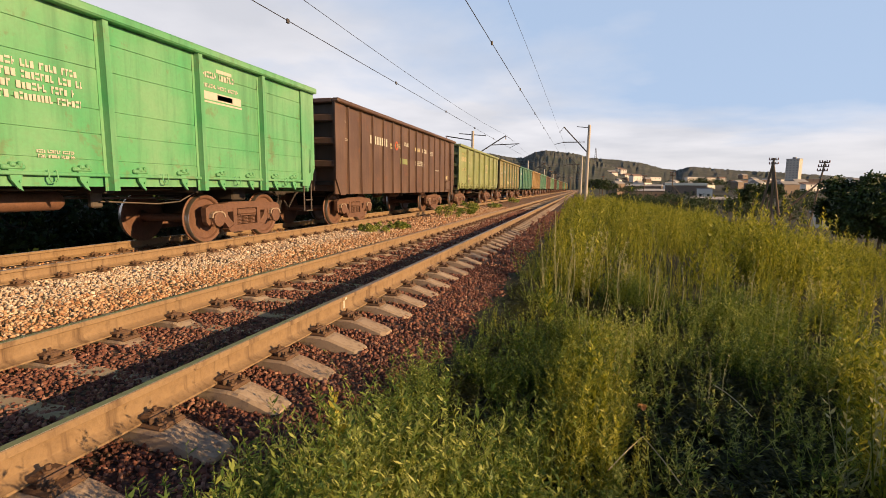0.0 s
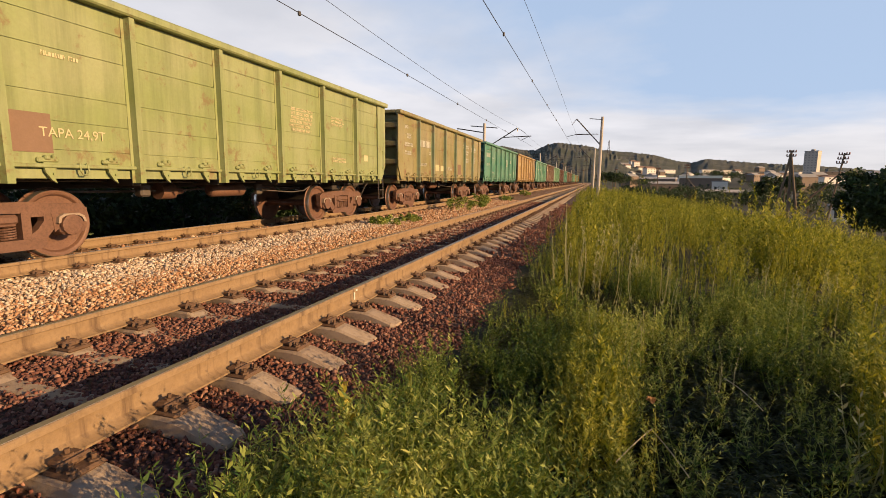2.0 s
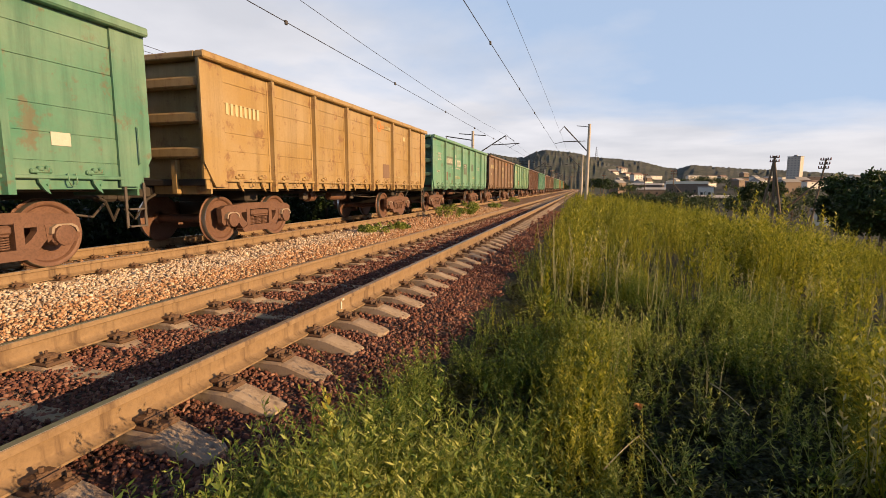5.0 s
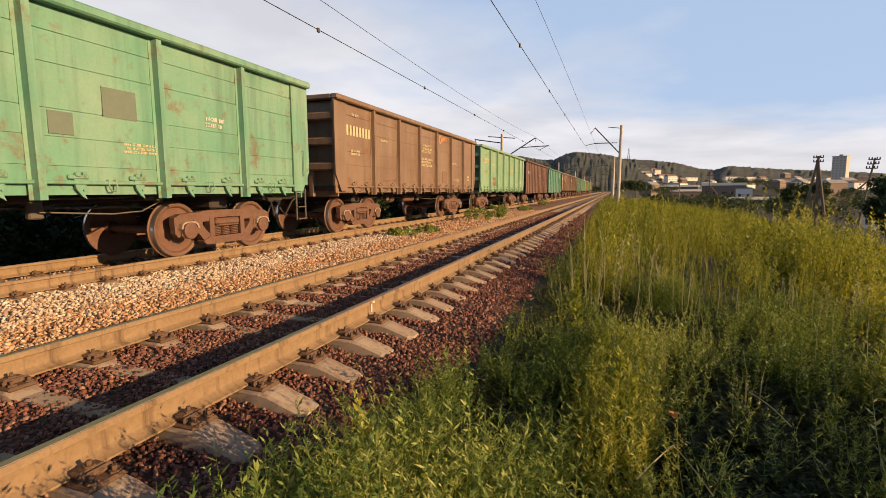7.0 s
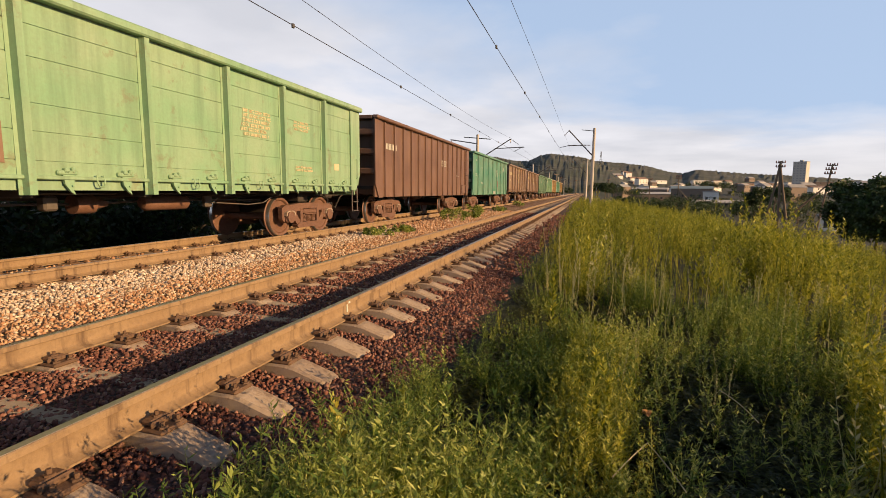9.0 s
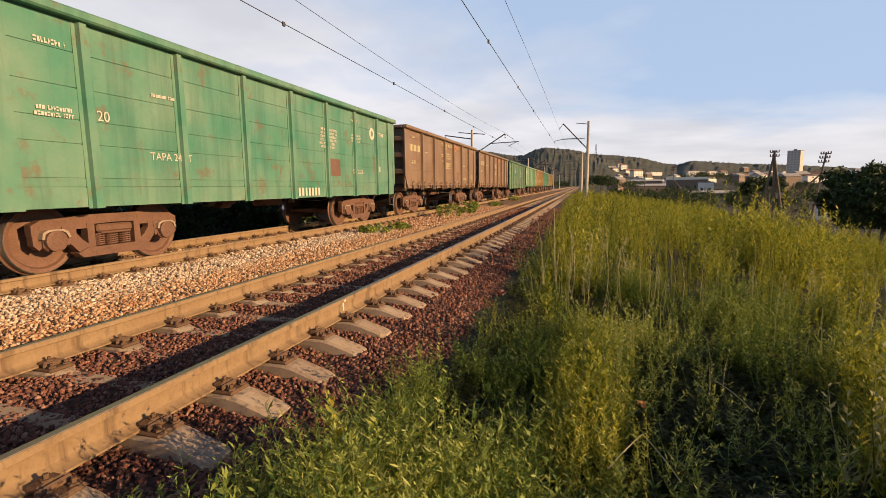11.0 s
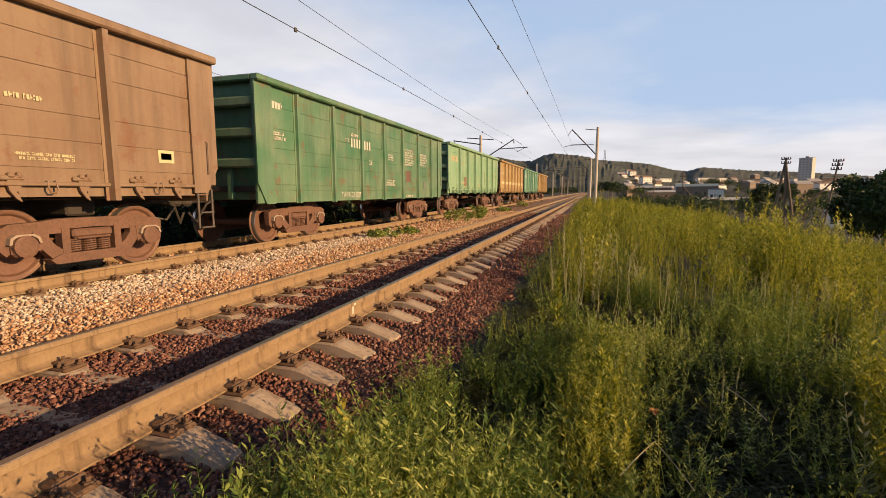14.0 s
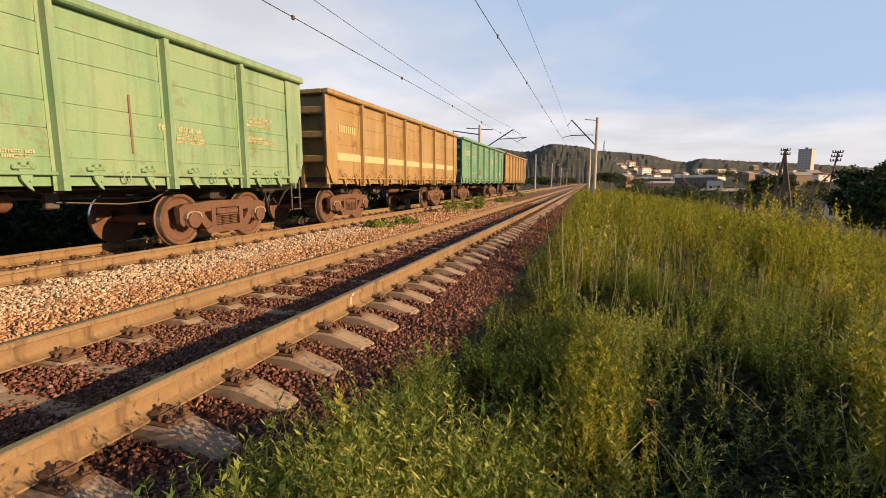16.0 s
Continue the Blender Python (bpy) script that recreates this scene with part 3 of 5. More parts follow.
def post_geo(z0, z1, w, d):
    """A pressed hat-section upright: flanges and a raised middle."""
    g = Geo()
    x0 = WIDE - 0.10
    sec = [(-w, x0 + 0.004), (-w, x0 + 0.014), (-w * 0.55, x0 + 0.014), (-w * 0.42, x0 + d), (w * 0.42, x0 + d), (w * 0.55, x0 + 0.014), (w, x0 + 0.014), (w, x0 + 0.004)]
    n = len(sec)
    v = [(x, y, z) for z in (z0, z1) for y, x in sec]
    g.add(v, [(i, (i + 1) % n, n + (i + 1) % n, n + i) for i in range(n)] + [tuple(range(n)), tuple(range(2 * n - 1, n - 1, -1))])
    return g


def latch_geo():
    """Hatch lock: hinge lump, forked hook and its pin."""
    g = Geo()
    x = WIDE - 0.10
    g.box(x - 0.01, x + 0.05, -0.13, 0.13, 1.30, 1.36, 0.015)
    g.box(x, x + 0.07, -0.05, 0.02, 1.33, 1.39, 0.015)
    g.box(x, x + 0.06, 0.05, 0.10, 1.32, 1.40, 0.015)
    g.slab([(-0.06, 1.32), (0.10, 1.32), (0.09, 1.22), (0.06, 1.12), (0.09, 1.04), (0.03, 1.08), (-0.04, 1.18)], x + 0.0, x + 0.035)
    g.tube((x - 0.02, 0.05, 1.16), (x + 0.055, 0.05, 1.16), 0.014, n=6)
    return g


def ring_geo():
    x = WIDE - 0.06
    return Geo().line([(x, -0.05, 1.31), (x + 0.02, -0.055, 1.2), (x + 0.02, -0.03, 1.15), (x + 0.02, 0.03, 1.15), (x + 0.02, 0.055, 1.2), (x, 0.05, 1.31)], 0.011, 6)


def wheel_geo():
    prof = [(0.0, 0.0), (0.0, 0.09), (-0.02, 0.10), (-0.035, 0.16), (-0.055, 0.28), (-0.045, 0.385), (-0.008, 0.405), (0.0, 0.415), (0.0, 0.462), (-0.012, 0.470), (-0.085, 0.476), (-0.098, 0.486), (-0.108, 0.503), (-0.122, 0.505), (-0.13, 0.495), (-0.13, 0.40), (-0.10, 0.30), (-0.10, 0.14), (-0.16, 0.11)]
    return Geo().lathe(prof, "x", 32)


def sideframe_geo():
    """Cast bogie side frame: arched top beam, sloping arms to the spring seat, columns and pedestal jaws."""
    g = Geo()
    a, b = 0.97, 1.09
    top = [(-1.19, 0.55), (-1.19, 0.69), (-1.06, 0.755), (-0.72, 0.77), (-0.46, 0.80), (0.46, 0.80), (0.72, 0.77), (1.06, 0.755), (1.19, 0.69), (1.19, 0.55),
           (1.07, 0.61), (0.80, 0.625), (0.62, 0.645), (0.0, 0.665), (-0.62, 0.645), (-0.80, 0.625), (-1.07, 0.61)]
    g.slab(top, a, b)
    for s in (-1, 1):
        def q(pts):
            return [(s * y, z) for y, z in pts]
        g.slab(q([(0.33, 0.67), (0.44, 0.67), (0.44, 0.28), (0.33, 0.28)]), a + 0.003, b + 0.014)
        g.slab(q([(0.60, 0.65), (0.79, 0.64), (0.79, 0.52), (0.70, 0.40), (0.54, 0.22), (0.42, 0.22), (0.42, 0.36), (0.52, 0.44), (0.60, 0.54)]), a + 0.006, b + 0.008)
        g.slab(q([(1.06, 0.64), (1.18, 0.66), (1.18, 0.42), (1.11, 0.35), (1.05, 0.40)]), a + 0.006, b - 0.006)
        g.slab(q([(0.70, 0.62), (0.80, 0.64), (0.80, 0.44), (0.72, 0.38)]), a + 0.009, b + 0.016)
        g.slab(q([(0.44, 0.60), (0.60, 0.60), (0.60, 0.66), (0.44, 0.67)]), a + 0.012, b + 0.004)
    g.slab([(-0.54, 0.18), (0.54, 0.18), (0.62, 0.25), (0.46, 0.318), (-0.46, 0.318), (-0.62, 0.25)], a - 0.02, b + 0.03)
    g.box(a - 0.02, b + 0.035, -0.30, 0.30, 0.52, 0.645, 0.03)
    g.box(a - 0.01, b + 0.05, -0.25, 0.25, 0.50, 0.53, 0.01)
    return g


def spring_geo():
    g = Geo()
    for k in range(6):
        z = 0.335 + 0.031 * k
        pts = []
        for i in range(9):
            t = math.pi * (i / 8.0) - math.pi / 2
            pts.append((1.02 + 0.085 * math.cos(t), 0.088 * math.sin(t), z + 0.02 * i / 8))
        g.line(pts, 0.013, 5)
    g.tube((1.01, 0, 0.325), (1.01, 0, 0.50), 0.05, n=8)
    return g


def axlebox_geo():
    g = Geo()
    g.box(0.90, 1.16, -0.15, 0.15, 0.33, 0.60, 0.05)
    g.lathe([(1.14, 0.15), (1.175, 0.145), (1.185, 0.11), (1.19, 0.0)], "x", 14, (0, 0, 0.465))
    return g


def adapter_geo():
    """Dusty saddle over the axle box."""
    g = Geo()
    pts = [(-0.19, 0.50), (-0.17, 0.585), (-0.10, 0.625), (0.10, 0.625), (0.17, 0.585), (0.20, 0.50)]
    inner = [(0.165, 0.50), (0.14, 0.565), (0.08, 0.598), (-0.08, 0.598), (-0.14, 0.565), (-0.155, 0.50)]
    return g.slab(pts + inner, 1.085, 1.165)


def end_wall_geo(s):
    """Plate of an end wall, set back behind the corner sheets."""
    y = s * (HALF - 0.24)
    a, b = sorted((y, y + s * 0.04))
    return Geo().box(-WIDE + 0.12, WIDE - 0.12, a, b, 1.0, 3.40, 0.01)


def end_stiffener_geo(s):
    """One broad pressed stiffener across an end wall, its foot at z = 0."""
    y = s * (HALF - 0.24)
    a, b = sorted((y + s * 0.035, y + s * 0.225))
    return Geo().box(-WIDE + 0.14, WIDE - 0.105, a, b, 0, 0.20, 0.035)


def end_upright_geo(s):
    y = s * (HALF - 0.24)
    a, b = sorted((y + s * 0.035, y + s * 0.15))
    return Geo().box(-0.07, 0.07, a, b, 1.0, 1.66, 0.02)


def coupler_geo(s):
    g = Geo()
    y = s * HALF
    a, b = sorted((y - s * 0.2, y + s * 0.36))
    g.box(-0.11, 0.11, a, b, 0.94, 1.14, 0.03)
    a, b = sorted((y + s * 0.30, y + s * 0.555))
    g.box(-0.20, 0.17, a, b, 0.88, 1.20, 0.05)
    g.line([(0.33, y - s * 0.05, 1.0), (0.33, y + s * 0.15, 0.9), (0.25, y + s * 0.35, 0.55), (0.2, y + s * 0.5, 0.75)], 0.025, 6)
    return g


def cross_beam_geo(wide, deep, low, bevel):
    return Geo().box(-wide, wide, -deep, deep, low, 1.165, bevel)


def rigging_geo():
    """Brake rods, pipe and lever gear under the frame."""
    g = Geo()
    g.line([(0.42, -3.2, 0.90), (0.42, -1.0, 0.88), (0.36, 0.4, 0.93), (0.36, 3.3, 0.88)], 0.02, 6)
    g.line([(0.95, -5.9, 1.08), (0.95, -3.0, 1.07), (0.90, -2.2, 1.05), (0.90, 2.0, 1.05), (0.95, 3.0, 1.07), (0.95, 5.9, 1.08)], 0.018, 6)
    g.box(0.60, 0.78, -1.95, -1.75, 0.80, 1.02, 0.03)
    g.box(0.45, 0.55, 1.3, 1.5, 0.76, 1.1, 0.02)
    g.line([(0.6, 1.4, 0.86), (0.8, 2.3, 0.80), (0.85, 2.75, 0.83), (0.9, 3.05, 0.98)], 0.013, 6)
    g.line([(0.5, 5.35, 0.95), (0.62, 5.75, 0.72), (0.6, 6.1, 0.66), (0.42, 6.45, 0.85)], 0.02, 6)
    return g


def tank_geo():
    return Geo().lathe([(-0.52, 0.0), (-0.50, 0.10), (-0.44, 0.14), (0.44, 0.14), (0.50, 0.10), (0.52, 0.0)], "y", 16, (0.50, 0.35, 0.88))


def cylinder_geo():
    return Geo().lathe([(-0.26, 0.0), (-0.26, 0.15), (0.05, 0.15), (0.06, 0.09), (0.3, 0.05), (0.32, 0.0)], "y", 14, (0.48, -1.1, 0.88))


def step_geo(s):
    x, y = WIDE - 0.08, s * (HALF - 0.32)
    g = Geo()
    for d in (-0.16, 0.16):
        g.box(x - 0.01, x + 0.01, y + d - 0.02, y + d + 0.02, 0.52, 1.2)
    for z in (0.54, 0.80):
        g.box(x - 0.03, x + 0.05, y - 0.15, y + 0.15, z - 0.012, z + 0.012)
    return g


def grab_geo(s, z0=1.45, z1=2.05):
    x, y = WIDE - 0.085, s * (HALF - 0.25)
    return Geo().line([(x, y, z0), (x + 0.07, y, z0 + 0.04), (x + 0.07, y, z1 - 0.04), (x, y, z1)], 0.012, 6)


def rung_geo(y, z):
    x = WIDE - 0.09
    return Geo().line([(x, y - 0.22, z), (x + 0.06, y - 0.2, z - 0.03), (x + 0.07, y, z - 0.05), (x + 0.06, y + 0.2, z - 0.03), (x, y + 0.22, z)], 0.014, 6)


def corner_geo(s, low):
    """Corner sheet at a wagon's end, cut away below."""
    y1, y0 = s * HALF, s * (HALF - 0.56)
    ch = s * 0.26
    out = [(y1, 3.42), (y1, low + 0.42), (y1 - ch, low - 0.02), (y0, low - 0.02), (y0, 3.42)]
    return Geo().slab(out, WIDE - 0.088, WIDE - 0.055)


def chord_geo(kind):
    g = Geo()
    h = 0.13 if kind != "box" else 0.11
    g.box(WIDE - 0.15, WIDE + 0.055, -HALF - 0.01, HALF + 0.01, TOP - h, TOP, 0.025)
    return g


def end_chord_geo(s):
    a, b = sorted((s * (HALF - 0.26), s * (HALF + 0.012)))
    return Geo().box(-WIDE + 0.15, WIDE - 0.15, a, b, TOP - 0.12, TOP - 0.004, 0.02)


POSTS = {"hatch": [-4.36, -2.62, -0.87, 0.87, 2.62, 4.36], "hatch5": [-4.36, -2.62, -0.87, 0.87, 2.62, 4.36],
         "box": [0.86 * (i - 6.5) for i in range(14)], "ribbed": [-4.9, -3.27, -1.63, 0.0, 1.63, 3.27, 4.9]}

WHEELSETS = []


def wheelset(root, y):
    ob = put("wheelset", cached("axle", lambda: Geo().tube((-1.1, 0, 0), (1.1, 0, 0), 0.085, n=12), True), M["bogie"], root, at=(0, y, 0.476))
    for s in (-1, 1):
        w = put("wheel", cached("wheel", wheel_geo, True), M["wheel"], ob, "rust-brown steel wheel")
        w.location = (s * 0.86, 0, 0)
        w.rotation_euler = (0, 0, 0 if s > 0 else math.pi)
        r = put("tyre", cached("tyre", lambda: Geo().lathe([(0.001, 0.464), (-0.012, 0.4725), (-0.082, 0.4775)], "x", 32), True), M["tread"], ob, "bright worn running tread")
        r.location, r.rotation_euler = w.location, w.rotation_euler
    WHEELSETS.append(ob)


def bogie(root, y):
    for s in (-1, 1):
        fr = put("side_frame", cached("side_frame", sideframe_geo), M["bogie"], root, "rusty cast bogie side frame", at=(0, y, 0))
        fr.rotation_euler = (0, 0, 0 if s > 0 else math.pi)
        for d in (-0.24, -0.02, 0.20):
            put("spring", cached("spring", spring_geo), M["bogie"], fr, "rusty coil spring", at=(0, d, 0))
        for d in (-0.925, 0.925):
            put("axle_box", cached("axle_box", axlebox_geo), M["bogie"], fr, at=(0, d, 0))
            put("adapter", cached("adapter", adapter_geo), M["dustgrey"], fr, "pale dusty bearing saddle", at=(0, d, 0))
    put("bolster", cached("bolster", lambda: Geo().box(-0.95, 0.95, -0.2, 0.2, 0.5, 0.8, 0.03)), M["under"], root, at=(0, y, 0))
    for d in (-0.925, 0.925):
        wheelset(root, y + d)


def bars(root, y, z, w, h, material, rows):
    """Small painted writing that cannot be read: lines of short plain strips, word by word."""
    g = Geo()
    x = WIDE - 0.085
    rng = random.Random(int(1000 * (y + 9) + 77 * z))
    ch = h / (rows * 1.45)
    for r in range(rows):
        zz = z + h / 2 - ch / 2 - r * ch * 1.45
        yy = y - w / 2 + rng.uniform(0, 0.10) * w
        end = y + w / 2 - rng.uniform(0, 0.18) * w
        left = rng.randint(3, 9)
        while yy < end:
            ww = min(rng.uniform(0.30, 0.62) * ch, end - yy + 0.01)
            kind = rng.random()
            lo, hi = zz - ch / 2, zz + ch / 2
            if kind < 0.4:
                g.box(x, x + 0.004, yy, yy + ww * 0.4, lo, hi)
                c = rng.choice((lo, hi - ch * 0.3, zz - ch * 0.15))
                g.box(x, x + 0.004, yy + ww * 0.4, yy + ww, c, c + ch * 0.3)
            elif kind < 0.8:
                g.box(x, x + 0.004, yy, yy + ww, lo, hi - ch * rng.uniform(0.0, 0.2))
            else:
                g.box(x, x + 0.004, yy, yy + ww, lo, lo + ch * 0.32)
                g.box(x, x + 0.004, yy, yy + ww, hi - ch * 0.32, hi)
            yy += ww + 0.16 * ch
            left -= 1
            if left == 0:
                yy += 0.55 * ch
                left = rng.randint(3, 9)
    tagged(part("lettering", g, material, root, "worn painted lines of small lettering"), kind="stuff")


def number_bars(root, y, z, w, h, material):
    """The wagon's number as eight plain bars."""
    x = WIDE - 0.085
    step = w / 8
    for c in range(8):
        yy = y - w / 2 + (c + 0.5) * step
        part("number_bar", Geo().box(x, x + 0.004, yy - step * 0.27, yy + step * 0.27, z - h / 2, z + h / 2), material, root, "painted bar of the wagon number")


def roundel(root, y, z, r, hole, material):
    """A painted ring or disc."""
    x = WIDE - 0.085
    part("emblem", Geo().lathe([(x, hole), (x + 0.004, hole), (x + 0.004, r), (x, r)], "x", 20, (0, y, z)), material, root, "plain painted round emblem")


def letters(root, text, y, z, size, material):
    cu = bpy.data.curves.new("lettering", "FONT")
    cu.body, cu.size, cu.extrude = text, size, 0.002
    tmp = bpy.data.objects.new("tmp", cu)
    scene.collection.objects.link(tmp)
    me = bpy.data.meshes.new_from_object(tmp.evaluated_get(bpy.context.evaluated_depsgraph_get()))
    bpy.data.objects.remove(tmp)
    me.materials.clear()
    ob = put("lettering", me, material, root, "stencilled lettering")
    ob.matrix_basis = Matrix.Translation((WIDE - 0.082, y, z)) @ Matrix(((0, 0, 1, 0), (1, 0, 0, 0), (0, 1, 0, 0), (0, 0, 0, 1)))
    return ob


def plate(root, y, z, w, h, material, name="patch", label="dull repainted patch"):
    x = WIDE - 0.087
    return part(name, Geo().box(x, x + 0.003, y - w / 2, y + w / 2, z - h / 2, z + h / 2), material, root, label)


def wagon(kind, body, label, posts=None, chord=None, marks=()):
    root = tagged(new("goods_wagon"), label, "railway wagon", group="wagons of the goods train")
    posts, chord = posts or body, chord or body
    low = 1.28 if kind.startswith("hatch") else 0.92
    for s in (1, -1):
        turn = 0 if s > 0 else math.pi
        sh = put("side_wall", cached("side_" + kind, side_sheet(kind)), body, root)
        ch = put("top_chord", cached("chord_" + kind, lambda: chord_geo(kind)), chord, root)
        kids = [sh, ch]
        for y in POSTS[kind]:
            if kind == "box":
                p = put("post", cached("post_box", lambda: post_geo(0.92, 3.42, 0.055, 0.055)), posts, root)
            elif kind == "ribbed":
                p = put("post", cached("post_ribbed", lambda: post_geo(0.90, 3.42, 0.12, 0.075)), posts, root)
            else:
                p = put("post", cached("post_hatch", lambda: post_geo(1.04, 3.42, 0.105, 0.11)), posts, root)
            p.location = (0, y if s > 0 else -y, 0)
            p.rotation_euler = (0, 0, turn)
        for d in (-1, 1):
            kids.append(put("corner_sheet", cached(f"corner_{kind}_{d}", lambda: corner_geo(d, low - 0.12 if low > 1 else low)), body, root))
        if s > 0:
            kids.append(put("step", cached("step1", lambda: step_geo(1)), M["pipe"], root, "grey steel step"))
            kids.append(put("grab_rail", cached("grab1", lambda: grab_geo(1)), body, root))
        if kind.startswith("hatch"):
            edges = [-HALF + 0.56] + POSTS[kind] + [HALF - 0.56]
            kids.append(put("hatch_rail", cached("hatch_rail", lambda: Geo().box(WIDE - 0.10, WIDE - 0.05, -HALF + 0.5, HALF - 0.5, 1.235, 1.285, 0.01)), body, root))
            if s > 0:
                for a, b in zip(edges, edges[1:]):
                    w = b - a
                    for q, fl in ((0.27, 1), (0.75, 1)):
                        put("hatch_latch", cached("latch", latch_geo), body, root, at=(0, a + w * q, 0))
                    put("tie_ring", cached("ring", ring_geo), body, root, at=(0, a + w * 0.52, 0))
        for o in kids:
            o.rotation_euler = (0, 0, turn)
    for s in (-1, 1):
        put("end_wall", cached(f"end_{s}", lambda: end_wall_geo(s)), body, root)
        for z in (1.66, 2.28, 2.90):
            put("end_stiffener", cached(f"stiff_{s}", lambda: end_stiffener_geo(s)), body, root, at=(0, 0, z))
        for x in (-0.75, 0.75):
            put("end_upright", cached(f"upright_{s}", lambda: end_upright_geo(s)), body, root, at=(x, 0, 0))
        put("end_chord", cached(f"endch_{s}", lambda: end_chord_geo(s)), chord, root)
        put("coupler", cached(f"coupler_{s}", lambda: coupler_geo(s)), M["under"], root, "dark cast coupler with hanging air hose")
    if kind == "box":
        for k in range(7):
            put("rung", cached(f"rung{k}", lambda: rung_geo(HALF - 0.52, 1.25 + 0.27 * k)), body, root)
        part("locker", Geo().box(WIDE - 0.09, WIDE - 0.01, 4.80, 5.40, 1.02, 1.42, 0.02).box(WIDE - 0.08, WIDE + 0.02, 4.74, 5.46, 1.42, 1.46, 0.01), body, root, "small brake gear box on the side")
    put("centre_sill", cached("centre_sill", lambda: Geo().box(-0.16, 0.16, -HALF + 0.15, HALF - 0.15, 0.94, 1.157, 0.02)), M["under"], root, "blackened steel centre sill")
    put("floor_plate", cached("floor_plate", lambda: Geo().box(-WIDE + 0.18, WIDE - 0.18, -HALF + 0.12, HALF - 0.12, 1.16, 1.28, 0.01)), M["under"], root, "blackened steel wagon floor")
    for y in (-4.325, 4.325):
        put("bolster_beam", cached("bolster_beam", lambda: cross_beam_geo(0.92, 0.22, 0.82, 0.03)), M["under"], root, at=(0, y, 0))
    for y in (-2.6, -0.87, 0.87, 2.6):
        put("cross_beam", cached("cross_beam", lambda: cross_beam_geo(1.45, 0.07, 1.0, 0.01)), M["under"], root, at=(0, y, 0))
    put("brake_rigging", cached("rigging", rigging_geo), M["pipe"], root, "thin brake rods and pipes")
    put("air_tank", cached("tank", tank_geo, True), M["tank"], root, "rust-red brake air reservoir")
    put("brake_cylinder", cached("brake_cylinder", cylinder_geo, True), M["tank"], root, "rust-red brake cylinder")
    if kind == "box":
        part("hand_wheel", Geo().lathe([(0.0, 0.17), (0.02, 0.185), (0.03, 0.17), (0.02, 0.155), (0.0, 0.17)], "x", 18, (1.4, 1.6, 0.85)).line([(1.41, 1.44, 0.85), (1.41, 1.76, 0.85)], 0.012).line([(1.41, 1.6, 0.69), (1.41, 1.6, 1.01)], 0.012).tube((1.0, 1.6, 0.85), (1.42, 1.6, 0.85), 0.03), M["tank"], root, "rusty hand brake wheel")
    bogie(root, -4.325)
    bogie(root, 4.325)
    for mk in marks:
        if mk[0] == "n":
            number_bars(root, *mk[1:6])
        elif mk[0] == "b":
            bars(root, *mk[1:7])
        elif mk[0] == "t":
            letters(root, *mk[1:6])
        elif mk[0] == "p":
            plate(root, *mk[1:6])
        elif mk[0] == "o":
            roundel(root, *mk[1:6])
    return root


W, C, P, G2, RD, OR = M["white"], M["cream"], M["patch"], M["patchgrey"], M["redpaint"], M["orangepaint"]
P_green = paint("paint_bright_green", (0.07, 0.34, 0.14), 0.06)
P_brown = paint("paint_dark_brown", (0.085, 0.046, 0.031), 0.2, (0.3, 0.2, 0.14))
P_olive = paint("paint_olive_green", (0.21, 0.26, 0.09), 0.22)
P_yellow = paint("paint_yellow_olive", (0.215, 0.19, 0.062), 0.45)
P_teal = paint("paint_teal_green", (0.045, 0.20, 0.13), 0.2)
P_orange = paint("paint_orange", (0.33, 0.215, 0.07), 0.35)
P_mint = paint("paint_mint_green", (0.105, 0.29, 0.19), 0.25)
P_tan = paint("paint_tan_brown", (0.185, 0.116, 0.07), 0.25, (0.38, 0.3, 0.21))
P_light = paint("paint_light_green", (0.175, 0.335, 0.19), 0.06)
P_redbrown = paint("paint_red_brown", (0.12, 0.062, 0.039), 0.2, (0.35, 0.22, 0.15))
P_deep = paint("paint_deep_green", (0.048, 0.155, 0.075), 0.25)
P_postteal = paint("paint_post_teal", (0.13, 0.19, 0.105), 0.4)

COMMON = lambda c, num=True: ([("n", -5.2, 2.75, 1.35, 0.26, c)] if num else []) + [
    ("b", -5.3, 3.02, 0.45, 0.10, c, 1), ("b", -5.35, 2.15, 0.55, 0.16, c, 2), ("t", "20", -4.78, 2.12, 0.20, c),
    ("b", -3.6, 2.62, 0.5, 0.08, c, 1), ("t", "TAPA 24,9T", -3.95, 1.62, 0.17, c), ("b", 1.75, 2.45, 1.0, 0.55, c, 6), ("b", 3.4, 2.6, 0.7, 0.25, c, 3), ("b", 3.5, 1.62, 0.8, 0.14, c, 2), ("p", 5.05, 1.75, 0.25, 0.17, c)]

TAN_MARKS = lambda C: [("n", -5.15, 2.72, 1.35, 0.26, C), ("b", -5.3, 3.12, 0.45, 0.10, C, 1), ("b", -5.35, 2.15, 0.55, 0.16, C, 2), ("b", -3.6, 2.62, 0.5, 0.08, C, 1),
      ("b", -0.02, 2.66, 1.0, 0.34, C, 3), ("b", -0.06, 2.17, 1.28, 0.34, C, 3), ("o", 1.42, 3.16, 0.17, 0.09, OR), ("p", 1.68, 3.20, 0.22, 0.025, OR), ("p", 1.68, 3.15, 0.20, 0.025, OR), ("p", 1.67, 3.10, 0.16, 0.025, OR), ("b", 2.0, 3.18, 0.5, 0.24, OR, 1),
      ("b", 3.25, 2.29, 0.75, 0.09, C, 1), ("p", 1.95, 1.70, 0.56, 0.46, P), ("b", 3.55, 1.59, 0.8, 0.11, C, 2), ("p", 5.32, 1.72, 0.30, 0.20, C), ("p", 5.32, 1.72, 0.20, 0.10, P)]

